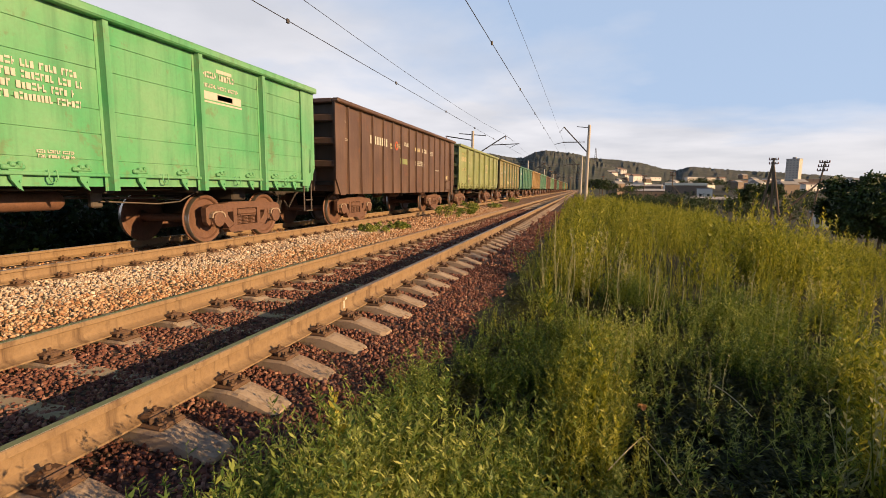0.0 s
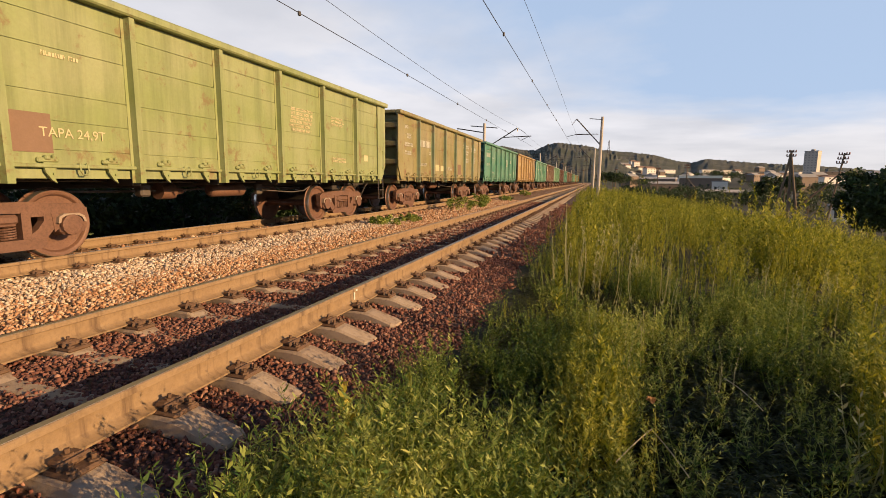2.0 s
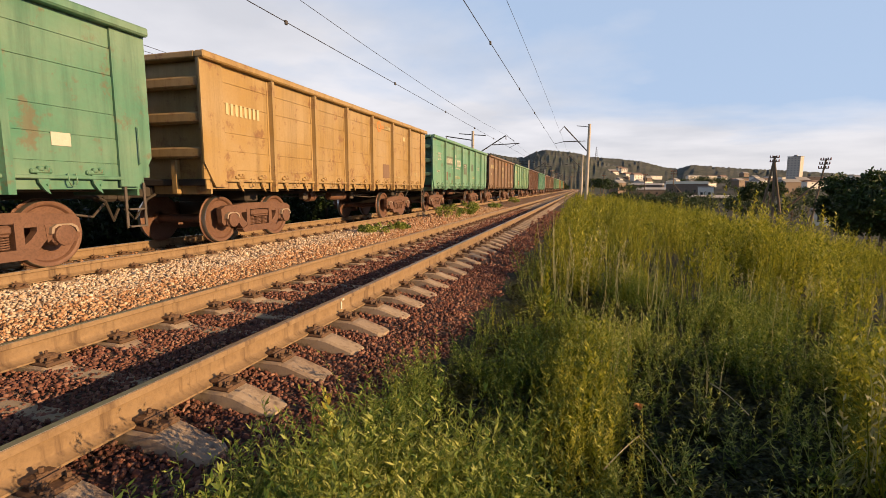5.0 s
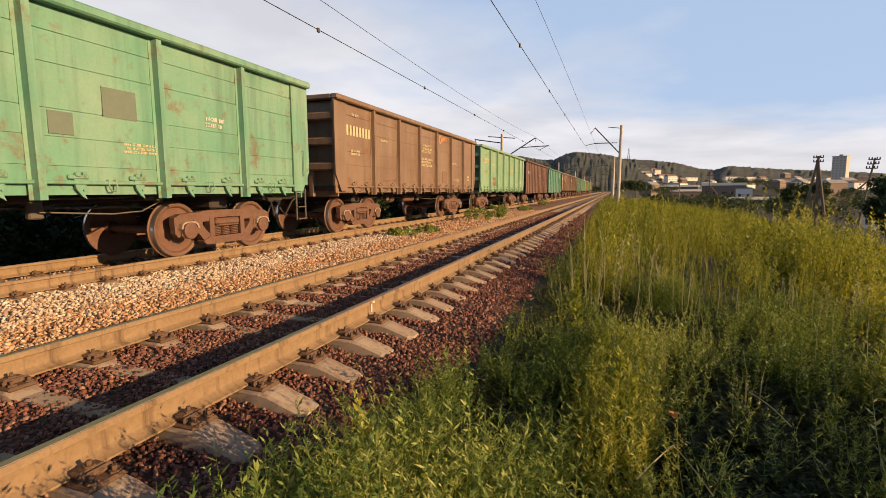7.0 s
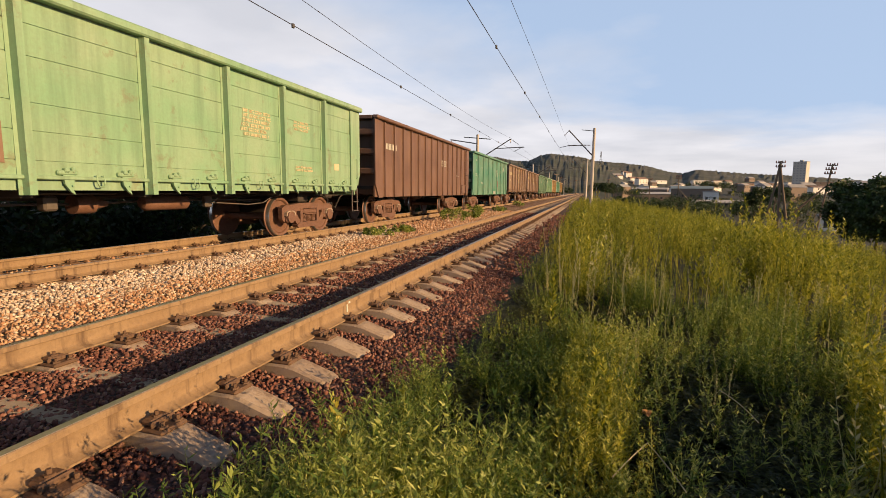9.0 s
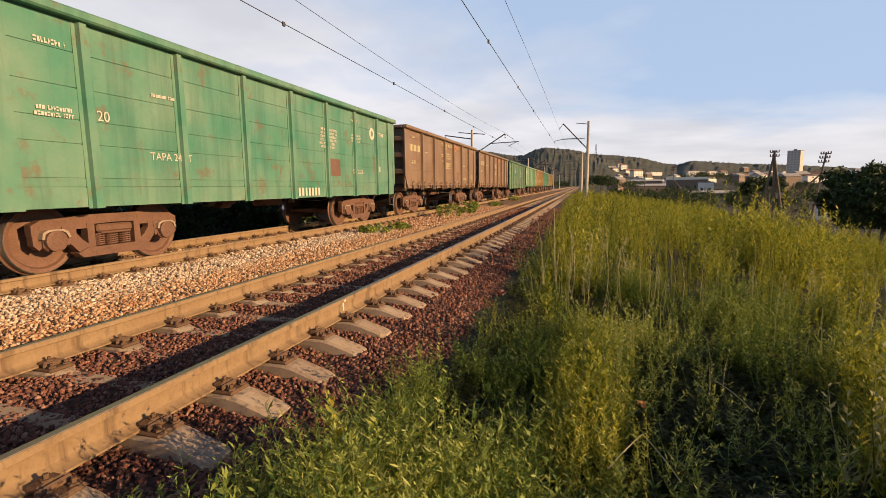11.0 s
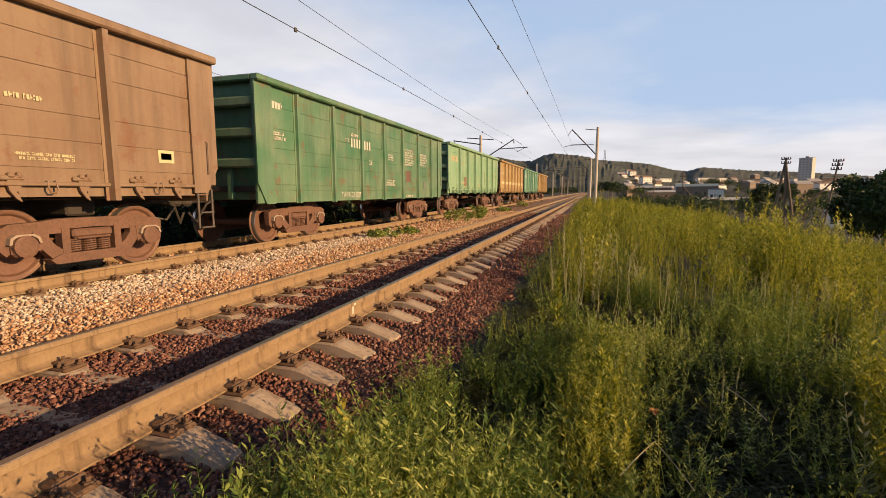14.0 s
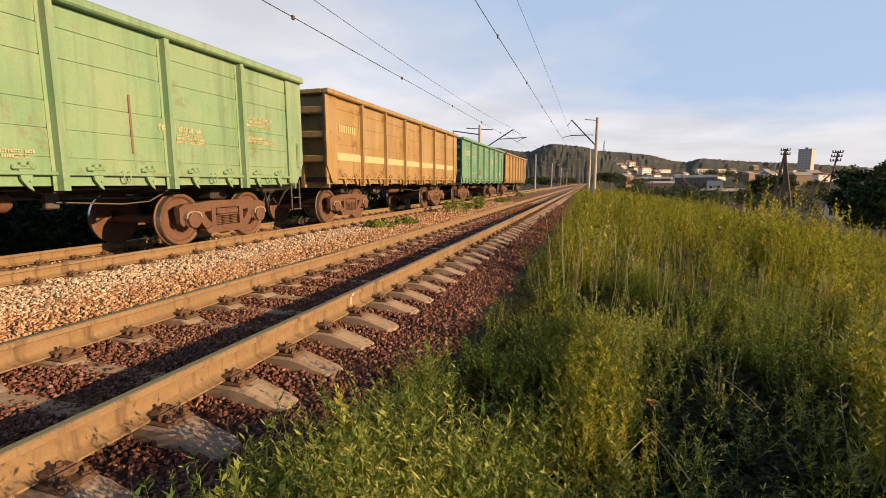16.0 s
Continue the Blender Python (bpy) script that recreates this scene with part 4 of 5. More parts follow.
SPECS = [
    ("hatch", P_green, "bright green steel gondola wagon with white lettering", None, None,
     [("b", -0.1, 2.36, 1.25, 0.52, W, 4), ("b", 0.15, 1.5, 0.55, 0.12, W, 2), ("b", 3.2, 3.08, 1.05, 0.16, W, 1), ("p", 3.3, 3.21, 0.4, 0.06, W), ("b", 3.2, 2.90, 1.05, 0.10, W, 1), ("p", 3.2, 2.74, 1.08, 0.14, W), ("p", 3.3, 2.74, 0.4, 0.09, P_green), ("p", 3.2, 2.63, 1.12, 0.03, W), ("n", -5.25, 2.62, 1.05, 0.24, W)]),
    ("box", P_brown, "dark brown smooth-sided gondola wagon with close-set posts", None, None,
     [("b", -5.9, 2.95, 0.3, 0.08, W, 1), ("b", -5.8, 2.45, 0.5, 0.1, W, 1), ("n", -3.37, 2.64, 1.5, 0.26, W), ("b", -2.2, 2.55, 0.4, 0.22, C, 2), ("o", -1.75, 2.62, 0.16, 0.10, RD), ("b", -1.55, 2.62, 0.4, 0.16, C, 3), ("b", -0.7, 2.72, 0.6, 0.2, W, 1),
      ("p", -1.0, 2.1, 0.75, 0.2, P_olive), ("b", 0.6, 2.62, 0.65, 0.24, C, 1), ("b", 1.5, 2.62, 0.65, 0.24, W, 1), ("t", "520", 2.3, 2.52, 0.27, W), ("b", 0.9, 2.1, 1.3, 0.22, W, 3),
      ("b", 3.4, 1.9, 0.6, 0.07, W, 1), ("p", 5.1, 1.62, 0.28, 0.16, C)]),
    ("hatch", P_olive, "olive green gondola wagon with pale yellow lettering", None, None, COMMON(C) + [("p", -4.11, 1.66, 0.62, 0.48, P)]),
    ("hatch5", P_yellow, "battered yellow-olive gondola wagon with teal-stained posts", P_postteal, None,
     [("b", -5.5, 3.0, 0.5, 0.16, W, 1), ("b", -5.3, 2.7, 0.5, 0.2, W, 2), ("b", -5.3, 2.4, 0.9, 0.15, W, 2), ("b", -5.4, 2.1, 0.7, 0.16, W, 2), ("n", -3.5, 2.55, 1.3, 0.25, W), ("t", "20", -3.0, 2.15, 0.18, W),
      ("t", "TAPA 24,9T", -4.15, 1.68, 0.17, W), ("p", 1.75, 1.66, 0.58, 0.5, P), ("b", 3.0, 2.86, 1.25, 0.20, W, 2), ("b", 3.15, 2.54, 0.95, 0.24, W, 2), ("b", 3.2, 2.14, 0.95, 0.26, W, 3), ("b", 4.72, 2.78, 1.05, 0.28, W, 3), ("b", 4.8, 2.22, 0.75, 0.36, W, 4), ("p", -1.9, 1.66, 0.5, 0.25, C), ("p", -1.2, 1.64, 0.4, 0.22, C),
      ("b", 0.1, 1.65, 0.8, 0.14, W, 3)]),
    ("hatch", P_teal, "teal green gondola wagon with white stencilled lettering", None, None, COMMON(W)),
    ("hatch", P_orange, "weathered orange gondola wagon with rust stains", None, None, [("p", 2.12, 1.70, 0.57, 0.46, P), ("o", 1.55, 3.15, 0.18, 0.10, OR), ("p", 1.85, 3.18, 0.22, 0.03, OR), ("p", 1.84, 3.12, 0.2, 0.03, OR), ("b", 2.3, 3.14, 0.45, 0.2, C, 1), ("p", 3.9, 2.95, 0.2, 0.15, C), ("b", 3.2, 1.5, 0.35, 0.07, C, 1), ("b", 5.2, 1.65, 0.3, 0.14, C, 2), ("n", -5.25, 2.62, 1.05, 0.22, C)]),
    ("hatch", P_mint, "mint green gondola wagon with a white round emblem", None, None,
     [("p", -3.5, 2.5, 1.5, 0.42, G2), ("n", -3.5, 2.5, 1.3, 0.24, W), ("t", "20", -3.0, 2.1, 0.18, W), ("p", -4.0, 1.72, 0.5, 0.42, P), ("p", -3.3, 1.78, 0.22, 0.2, G2),
      ("o", -2.15, 2.78, 0.10, 0.0, W), ("p", -2.15, 2.46, 0.11, 0.36, W), ("p", -2.3, 2.3, 0.3, 0.07, W), ("o", -1.68, 2.45, 0.19, 0.10, W), ("o", -1.25, 2.45, 0.19, 0.10, W), ("b", -1.7, 2.15, 1.1, 0.10, W, 1), ("b", -1.7, 1.68, 1.2, 0.14, C, 2),
      ("b", -5.2, 2.6, 0.6, 0.4, W, 3), ("b", -5.4, 1.9, 0.5, 0.12, W, 1), ("p", 0.1, 2.2, 0.8, 0.6, G2), ("b", 0.1, 2.35, 0.5, 0.2, W, 2), ("p", 1.2, 2.0, 0.3, 0.28, G2), ("p", 2.0, 2.35, 0.5, 0.4, G2), ("b", 2.3, 1.75, 0.6, 0.16, C, 3), ("b", 3.7, 2.3, 0.45, 0.2, W, 2)]),
    ("hatch", P_tan, "tan brown gondola wagon with cream wagon number", None, None, TAN_MARKS(C)),
    ("hatch", P_light, "light green gondola wagon with faded cream lettering", None, None, COMMON(C) + [("p", -3.14, 1.66, 0.59, 0.48, P)]),
    ("box", P_redbrown, "red-brown gondola wagon with close-set posts", None, None, [("n", -5.0, 2.62, 1.0, 0.2, W), ("b", 1.5, 2.4, 0.9, 0.3, W, 3), ("b", 4.0, 1.9, 0.6, 0.08, W, 1)]),
    ("ribbed", P_teal, "deep teal gondola wagon with flat sides and white lettering", None, None, COMMON(W, False) + [("p", 2.06, 1.71, 0.57, 0.46, P_redbrown), ("o", 4.55, 2.86, 0.19, 0.09, W), ("b", 5.2, 2.86, 0.6, 0.2, W, 1), ("b", 3.4, 3.1, 0.7, 0.1, W, 1), ("n", 0.6, 1.06, 1.2, 0.2, W)]),
    ("hatch", P_tan, "dusty tan gondola wagon with cream lettering and red emblem", None, None, TAN_MARKS(C) + [("b", 0.3, 3.16, 0.9, 0.22, C, 1), ("p", -0.45, 3.12, 0.05, 0.26, C), ("p", -0.34, 3.12, 0.05, 0.26, C), ("b", -1.0, 3.17, 0.5, 0.14, C, 2), ("b", -1.1, 2.65, 0.36, 0.18, C, 2), ("o", -1.05, 2.4, 0.06, 0.035, C)]),
    ("hatch", P_tan, "dusty tan gondola wagon with faded red emblem", None, None, TAN_MARKS(C)),
    ("ribbed", P_deep, "deep green flat-sided gondola wagon with white lettering", None, None,
     [("b", -5.75, 2.98, 0.7, 0.22, W, 1), ("n", -1.63, 2.54, 1.34, 0.25, W), ("t", "23", -1.1, 1.98, 0.2, W), ("t", "TAPA 23.00T", -2.9, 1.0, 0.22, W), ("t", "27 E", -2.6, 2.55, 0.13, W), ("b", -2.0, 2.75, 0.5, 0.12, W, 1),
      ("b", -5.6, 2.35, 0.5, 0.2, W, 2), ("b", 0.6, 2.3, 0.5, 0.22, W, 3), ("b", 0.5, 1.45, 0.9, 0.22, W, 3), ("b", 2.35, 2.4, 1.0, 0.62, W, 7), ("b", 4.0, 2.4, 0.9, 0.5, W, 5), ("p", 2.26, 1.72, 0.5, 0.42, P_redbrown), ("p", 4.2, 1.42, 0.4, 0.3, G2), ("b", 2.4, 0.99, 0.9, 0.1, W, 1)]),
    ("hatch", P_light, "pale green gondola wagon with cream lettering and dents", None, None, [("n", -5.2, 2.80, 1.2, 0.26, C), ("b", -3.6, 2.62, 0.5, 0.08, C, 1), ("b", 2.95, 2.0, 1.15, 0.12, C, 1), ("b", 3.05, 1.86, 0.7, 0.18, C, 3), ("b", 4.85, 2.34, 0.95, 0.22, C, 3), ("b", 4.85, 1.98, 1.05, 0.16, C, 2), ("b", 0.3, 1.48, 0.6, 0.12, C, 2), ("b", -3.6, 1.62, 0.9, 0.14, C, 1), ("p", -3.05, 1.70, 0.59, 0.46, P), ("p", 1.95, 2.0, 0.035, 0.85, P), ("p", -0.2, 2.0, 0.03, 0.6, P)]),
    ("hatch", P_orange, "orange gondola wagon with a pale yellow stripe", None, None, [("p", 0.0, 1.84, 11.6, 0.2, C), ("n", -5.2, 2.6, 1.0, 0.2, C)]),
    ("hatch", P_mint, "mint green gondola wagon near the end of the train", None, None, COMMON(W) + [("p", -1.9, 1.75, 0.42, 0.4, P)]),
    ("hatch", P_orange, "rusty orange gondola wagon, last of the train", None, None, [("n", -5.2, 2.6, 1.0, 0.2, C)]),
]
WAGONS = [wagon(k, b, l, p, c, m) for k, b, l, p, c, m in SPECS]

# ---------------------------------------------------------------- overhead line
EYE = Vector((3.15, 0.0, 1.12))


def polar(az, el, d):
    """The place seen from the standing point at a bearing, a height angle and a distance over the ground."""
    a = radians(az)
    return Vector((EYE.x + d * math.sin(a), EYE.y + d * math.cos(a), EYE.z + d * math.tan(radians(el))))


def insulator(g, a, b, n=5):
    a, b = Vector(a), Vector(b)
    for i in range(n):
        p = a + (b - a) * ((i + 0.5) / n)
        w = (b - a).normalized() * 0.02
        g.tube(p - w, p + w, 0.07, 0.05, n=8)
    return g.tube(a, b, 0.02, n=6)


def mast_right(y, x=3.55):
    root = tagged(new("catenary_mast"), "concrete catenary mast with inclined bracket over the empty track", "mast", group="catenary masts")
    root.location = (x, y, 0)
    part("pole", Geo().tube((0, 0, -1.2), (0.1, 0, 7.9), 0.20, 0.15, 12), M["polecon"], root)
    part("bracket", Geo().tube((0.05, 0, 4.95), (-2.55, 0, 7.75), 0.06, n=8).tube((0.05, 0, 7.6), (-1.2, 0, 7.75), 0.035, n=6).line([(-1.0, 0, 6.12), (-2.6, 0, 6.12)], 0.05).line([(-2.6, 0, 6.1), (-3.45, 0.3, 5.95)], 0.03), M["polemetal"], root, "dark tubular bracket")
    g = insulator(Geo(), (-2.55, 0, 7.7), (-3.0, 0, 7.15))
    insulator(g, (-0.25, 0, 6.12), (-0.95, 0, 6.12))
    part("insulator", g, M["ceramic"], root, "brown ceramic insulators")
    return root


def mast_left(y):
    root = tagged(new("catenary_mast"), "concrete catenary mast with bracket and cross-arms beside the train", "mast", group="catenary masts")
    root.location = (-9.0, y, 0)
    part("pole", Geo().tube((0, 0, -1.6), (0, 0, 7.55), 0.20, 0.15, 12), M["polecon"], root)
    part("bracket", Geo().tube((0.1, 0, 4.7), (3.75, 0, 6.95), 0.06, n=8).line([(2.0, 0, 5.95), (5.3, 0, 6.05)], 0.05).line([(5.0, 0, 6.0), (4.1, 0.3, 5.6)], 0.03).line([(3.75, 0, 6.95), (4.7, 0, 6.35)], 0.02), M["polemetal"], root, "dark tubular bracket")
    part("cross_arm", Geo().tube((0.1, 0, 6.5), (-3.2, 0, 7.05), 0.06, n=6).tube((-1.6, 0, 7.3), (1.5, 0, 7.0), 0.05, n=6), M["polemetal"], root, "steel cross-arm with feeder wires")
    g = insulator(Geo(), (3.75, 0, 6.9), (3.8, 0, 6.5))
    insulator(g, (-3.1, 0, 7.05), (-3.1, 0, 6.6))
    part("insulator", g, M["ceramic"], root, "brown ceramic insulators")
    return root


for yy, xx in ((55, 3.6), (105, 2.95), (158, 3.0), (212, 3.1), (270, 3.1), (330, 3.1)):
    mast_right(yy, xx)
for yy in (55, 115, 166, 220, 278):
    mast_left(yy)


def wire(name, x0, x1, z_at, sag, label, r=0.012, ends=(-2, 55, 110, 162, 216, 275)):
    """A wire hung in spans, with a sag in each."""
    g = Geo()
    for k, (a, b) in enumerate(zip(ends, ends[1:])):
        pts = []
        for i in range(13):
            t = i / 12
            x = (x0 + (x1 - x0) * t) if k % 2 == 0 else (x1 + (x0 - x1) * t)
            pts.append((x, a + (b - a) * t, z_at - 4 * sag * t * (1 - t)))
        g.line(pts, r, 5)
    ob = part(name, g, M["wire"])
    tagged(ob, label, "overhead wire", group="overhead wires")
    return ob


def clamps(wire_ob, places):
    for p in places:
        part("clamp", Geo().box(p[0] - 0.03, p[0] + 0.03, p[1] - 0.05, p[1] + 0.05, p[2] - 0.07, p[2] + 0.05, 0.01), M["polemetal"], wire_ob, "dark wire clamp")


w_near = wire("contact_wire", 0.0, 0.0, 6.05, 0.03, "dark copper contact wire over the empty track")
clamps(w_near, [(0, 9.0 + 8 * k, 6.03) for k in range(6)])
wire("messenger_wire", 0.0, 0.3, 8.0, -0.35, "dark carrying wire over the empty track", 0.009)
w_far = wire("contact_wire", -4.95, -5.0, 5.75, 0.03, "dark copper contact wire over the train")
clamps(w_far, [(-4.97, 12.5 + 8.3 * k, 5.73) for k in range(5)])
wire("messenger_wire", -4.9, -5.1, 7.0, 0.55, "dark carrying wire over the train", 0.009)
wire("feeder_wire", -12.1, -12.1, 6.6, 0.5, "thin feeder wire behind the train", 0.010)
wire("feeder_wire", -11.6, -11.6, 6.15, 0.4, "thin feeder wire behind the train", 0.008)


# ---------------------------------------------------------------- hills and town
def ridge(name, d, rows, base, label, depth, seed):
    """A wooded ridge at one distance: skyline heights by bearing, rolling down towards the front."""
    az = np.linspace(rows[0][0], rows[-1][0], 420)
    el = np.interp(az, [r[0] for r in rows], [r[1] for r in rows])
    v, steps = [], 16
    for j in range(steps + 1):
        t = j / steps
        for i, (a, e) in enumerate(zip(az, el)):
            dd = d - depth * (1 - t)
            top = EYE.z + d * math.tan(radians(e))
            n1 = noise.noise((a * 0.6, t * 2 + seed, 1.0)) * 0.10 + noise.noise((a * 3.1, t * 5 + seed, 2.0)) * 0.04
            f = t ** 0.8 * (1 + n1 * (1 - t))
            z = base + (top - base) * f + d * (0.0022 * noise.noise((a * 4.3, seed, t * 3)) + 0.0011 * noise.noise((a * 17.0, seed, t * 9))) * (0.3 + 0.7 * t)
            p = polar(a, 0, dd)
            v.append((p.x, p.y, z))
    back = len(v)
    for a, e in zip(az, el):
        p = polar(a, 0, d + depth)
        v.append((p.x, p.y, base))
    n = len(az)
    f = [(j * n + i, j * n + i + 1, (j + 1) * n + i + 1, (j + 1) * n + i) for j in range(steps + 1) for i in range(n - 1)]
    tagged(part(name, Geo().add(v, f), M["hill"], smooth=True), label, "hill", kind="structure")


ridge("hill_near", 1500, [(-40, 1.5), (-28, 2.6), (-20, 3.6), (-14, 4.2), (-10.4, 4.0), (-8.2, 3.55), (-6.6, 3.5), (-5.2, 4.15), (-4.06, 4.32), (-1.6, 4.05), (0, 3.75), (1.4, 3.1), (3.5, 2.4), (6, 1.2), (9, 0.2), (12, -0.3)], -6,
      "wooded hill behind the town, green with haze mixed into its colour", 900, 3.0)
ridge("hill_far", 3200, [(-12, 2.0), (-4, 3.2), (0.5, 3.5), (3.2, 3.25), (6.1, 2.88), (8.4, 2.2), (9.7, 2.05), (11, 2.42), (13, 2.2), (15.4, 1.95), (19.5, 1.68), (22.8, 1.36), (25.4, 1.05), (32, 0.9), (45, 1.2), (60, 0.6)], -15,
      "long low wooded ridge on the horizon", 1600, 9.0)


def house(az, el_base, d, w, h, deep, wall, roof, gable=True, rows=1, cols=3, label="small white house with a pitched roof", turn=0.0):
    root = tagged(new("house"), label, "house", group="houses of the town")
    p = polar(az, el_base, d)
    if d < 500:                       # stands on the valley floor, with its eaves at the given height
        top = p.z + h
        p.z = ground_z(p.x, p.y)
        h = max(2.4, top - p.z)
    root.location = p
    root.rotation_euler = (0, 0, radians(-az + turn))
    part("wall", Geo().box(-w / 2, w / 2, -deep / 2, deep / 2, -3.0, h), wall, root)
    if gable:
        o = 0.4
        g = Geo()
        rz = h + (0.28 if w < 18 else 0.11) * deep
        g.add([(-w / 2 - o, -deep / 2 - o, h - 0.1), (w / 2 + o, -deep / 2 - o, h - 0.1), (w / 2 + o, deep / 2 + o, h - 0.1), (-w / 2 - o, deep / 2 + o, h - 0.1), (-w / 2 - o, 0, rz), (w / 2 + o, 0, rz)],
              [(0, 1, 5, 4), (2, 3, 4, 5), (0, 4, 3), (1, 2, 5), (0, 3, 2, 1)])
        part("roof", g, roof, root)
    else:
        part("roof", Geo().box(-w / 2 - 0.3, w / 2 + 0.3, -deep / 2 - 0.3, deep / 2 + 0.3, h, h + 0.5, 0.05), roof, root)
    for r in range(rows):
        for c in range(cols):
            x = -w / 2 + w * (c + 0.5) / cols
            z = h * (r + 0.55) / rows
            s = min(0.6, w / cols * 0.3)
            part("window", Geo().box(x - s, x + s, -deep / 2 - 0.03, -deep / 2 + 0.05, z - 0.7, z + 0.6), M["glass"], root)
    return root


# apartment towers
for az, wdt, top, cols in ((19.75, 17.0, 2.95, 4),):
    d = 900
    hh = d * (math.tan(radians(top)) - math.tan(radians(0.2)))
    root = tagged(new("apartment_tower"), "pale concrete apartment tower on the valley floor", "tower", group="apartment towers")
    root.location = polar(az, 0.2, d)
    root.rotation_euler = (0, 0, radians(-40))
    part("wall", Geo().box(-wdt / 2, wdt / 2, -6, 6, -20, hh, 0.1), M["tower"], root)
    part("roof", Geo().box(-wdt / 2 - 0.3, wdt / 2 + 0.3, -6.3, 6.3, hh, hh + 0.8).box(-2, 2, -2, 2, hh + 0.8, hh + 3), M["roofgrey"], root)
    for r in range(12):
        for c in range(cols):
            x, z = -wdt / 2 + wdt * (c + 0.5) / cols, hh * (r + 0.4) / 12
            part("window", Geo().box(x - 1.0, x + 1.0, -6.05, -5.9, z - 0.7, z + 0.8), M["towerglass"], root)

HW, HB, RG, RR, RB = M["houses"], M["housebrick"], M["roofgrey"], M["roofrust"], M["roofblue"]
house(10.6, -0.1, 330, 22, 3.2, 14, HB, RB, True, 1, 5, "long shed with a blue roof")
house(12.4, -0.75, 300, 7.5, 4.4, 6, HW, RG, False, 1, 2, "white flat-roofed building among trees")
house(8.0, -0.6, 360, 30, 3.0, 12, HB, M["roofpale"], True, 1, 6, "long low grey-roofed warehouse", 10)
house(6.6, -0.1, 420, 26, 3.4, 12, HB, M["roofpale"], True, 1, 5, "long low brick warehouse with rusty roof", -8)
house(13.6, -1.35, 260, 26, 1.8, 10, HB, M["roofpale"], True, 1, 5, "low brick sheds with grey roofs", 12)
house(22.3, -2.75, 110, 3.0, 1.0, 3, HW, RG, False, 1, 2, "small white hut below the embankment", 10)
hr = random.Random(21)
for k in range(46):
    az = hr.uniform(3.2, 25)
    d = hr.uniform(420, 1100)
    el = 0.05 + 1.1 * (d - 420) / 680 + hr.uniform(-0.1, 0.15)
    big = hr.random() < 0.25
    house(az, el, d, hr.uniform(18, 40) if big else hr.uniform(9, 15), hr.uniform(2.2, 4.2), hr.uniform(7, 11), hr.choice([HW, HW, HB]), hr.choice([RG, RR, RG]), hr.random() < 0.75, 1, 3,
          "low town building with a pale wall", hr.uniform(25, 75))
for k in range(34):
    az, d = hr.uniform(-5, 6.5), hr.uniform(800, 1180)
    el = 0.6 + 2.2 * (d - 800) / 600 + hr.uniform(-0.25, 0.3)
    house(az, el, d, hr.uniform(9, 20), hr.uniform(4.0, 8.0), hr.uniform(8, 11), hr.choice([HW, HW, HB]), hr.choice([RG, RR, RR]), True, hr.choice([1, 2]), 3, "small house on the wooded hillside", hr.uniform(25, 75))
# lattice mast on the hill
p0 = polar(1.38, 2.7, 1350)
root = tagged(new("radio_mast"), "dark lattice radio mast on the hilltop", "mast")
root.location = p0
hgt = 1350 * (math.tan(radians(4.5)) - math.tan(radians(2.7)))
g = Geo()
for sx, sy in ((-1, -1), (1, -1), (1, 1), (-1, 1)):
    g.tube((sx * 4.0, sy * 4.0, -6), (sx * 0.8, sy * 0.8, hgt), 0.55, 0.35, 5)
for k in range(9):
    z, r = hgt * k / 9, 4.0 - 3.2 * k / 9
    z2, r2 = hgt * (k + 1) / 9, 4.0 - 3.2 * (k + 1) / 9
    for s in (-1, 1):
        g.tube((-s * r, -r, z), (s * r2, -r2, z2), 0.3, n=4)
part("lattice", g, M["polemetal"], root)


def power_pole(az, d, top_el, base_el, lean=0.0, legs=(), arms=3, label="leaning wooden power pole with braces", r=0.17):
    """A wooden pole with cross-arms, insulators and slanting braces; legs are bearings of the braces' feet."""
    root = tagged(new("power_pole"), label, "power pole", group="power poles")
    b, t = polar(az, base_el, d), polar(az + lean, top_el, d)
    root.location = b
    t = t - b
    part("pole", Geo().tube((0, 0, -3), t, r, r * 0.7, 8), M["wood"], root)
    side = Vector((math.cos(radians(az)), -math.sin(radians(az)), 0))
    for leg_az, leg_el, at in legs:
        foot = polar(leg_az, leg_el, d) - b
        part("brace", Geo().tube(foot, t * at, r * 0.88, r * 0.65, 8), M["wood"], root)
    for k in range(arms):
        c = t * (0.97 - 0.07 * k)
        part("cross_arm", Geo().tube(c - side * 0.62, c + side * 0.62, 0.07, n=6), M["wood"], root)
        for s in (-0.58, -0.26, 0.26, 0.58):
            part("insulator", Geo().tube(c + side * s, c + side * s + Vector((0, 0, 0.35)), 0.10, 0.07, n=6), M["ceramic"], root)


power_pole(18.35, 95, 3.1, -2.4, -0.25, ((17.35, -2.4, 0.97), (18.9, -2.4, 0.9)), 2, "dark wooden A-frame power pole in the weeds", 0.24)
power_pole(21.2, 92, 2.75, -2.6, 0.85, ((19.4, -1.9, 0.62),), 3, "leaning wooden power pole with crowded cross-arms")
power_pole(9.4, 140, 1.85, -1.8, -0.1, ((10.3, -1.9, 0.6), (11.3, -1.9, 0.62)), 2, "wooden power pole propped by two long braces")
power_pole(6.55, 160, 1.5, -1.2, 0.0, (), 1, "thin upright wooden pole beyond the weeds")
for az, d, te in ((-2.9, 230, 1.7), (-3.4, 190, 2.0), (-1.2, 300, 1.3), (2.3, 200, 1.4)):
    power_pole(az, d, te, -0.3, 0.0, (), 1, "thin pole beside the line far off")


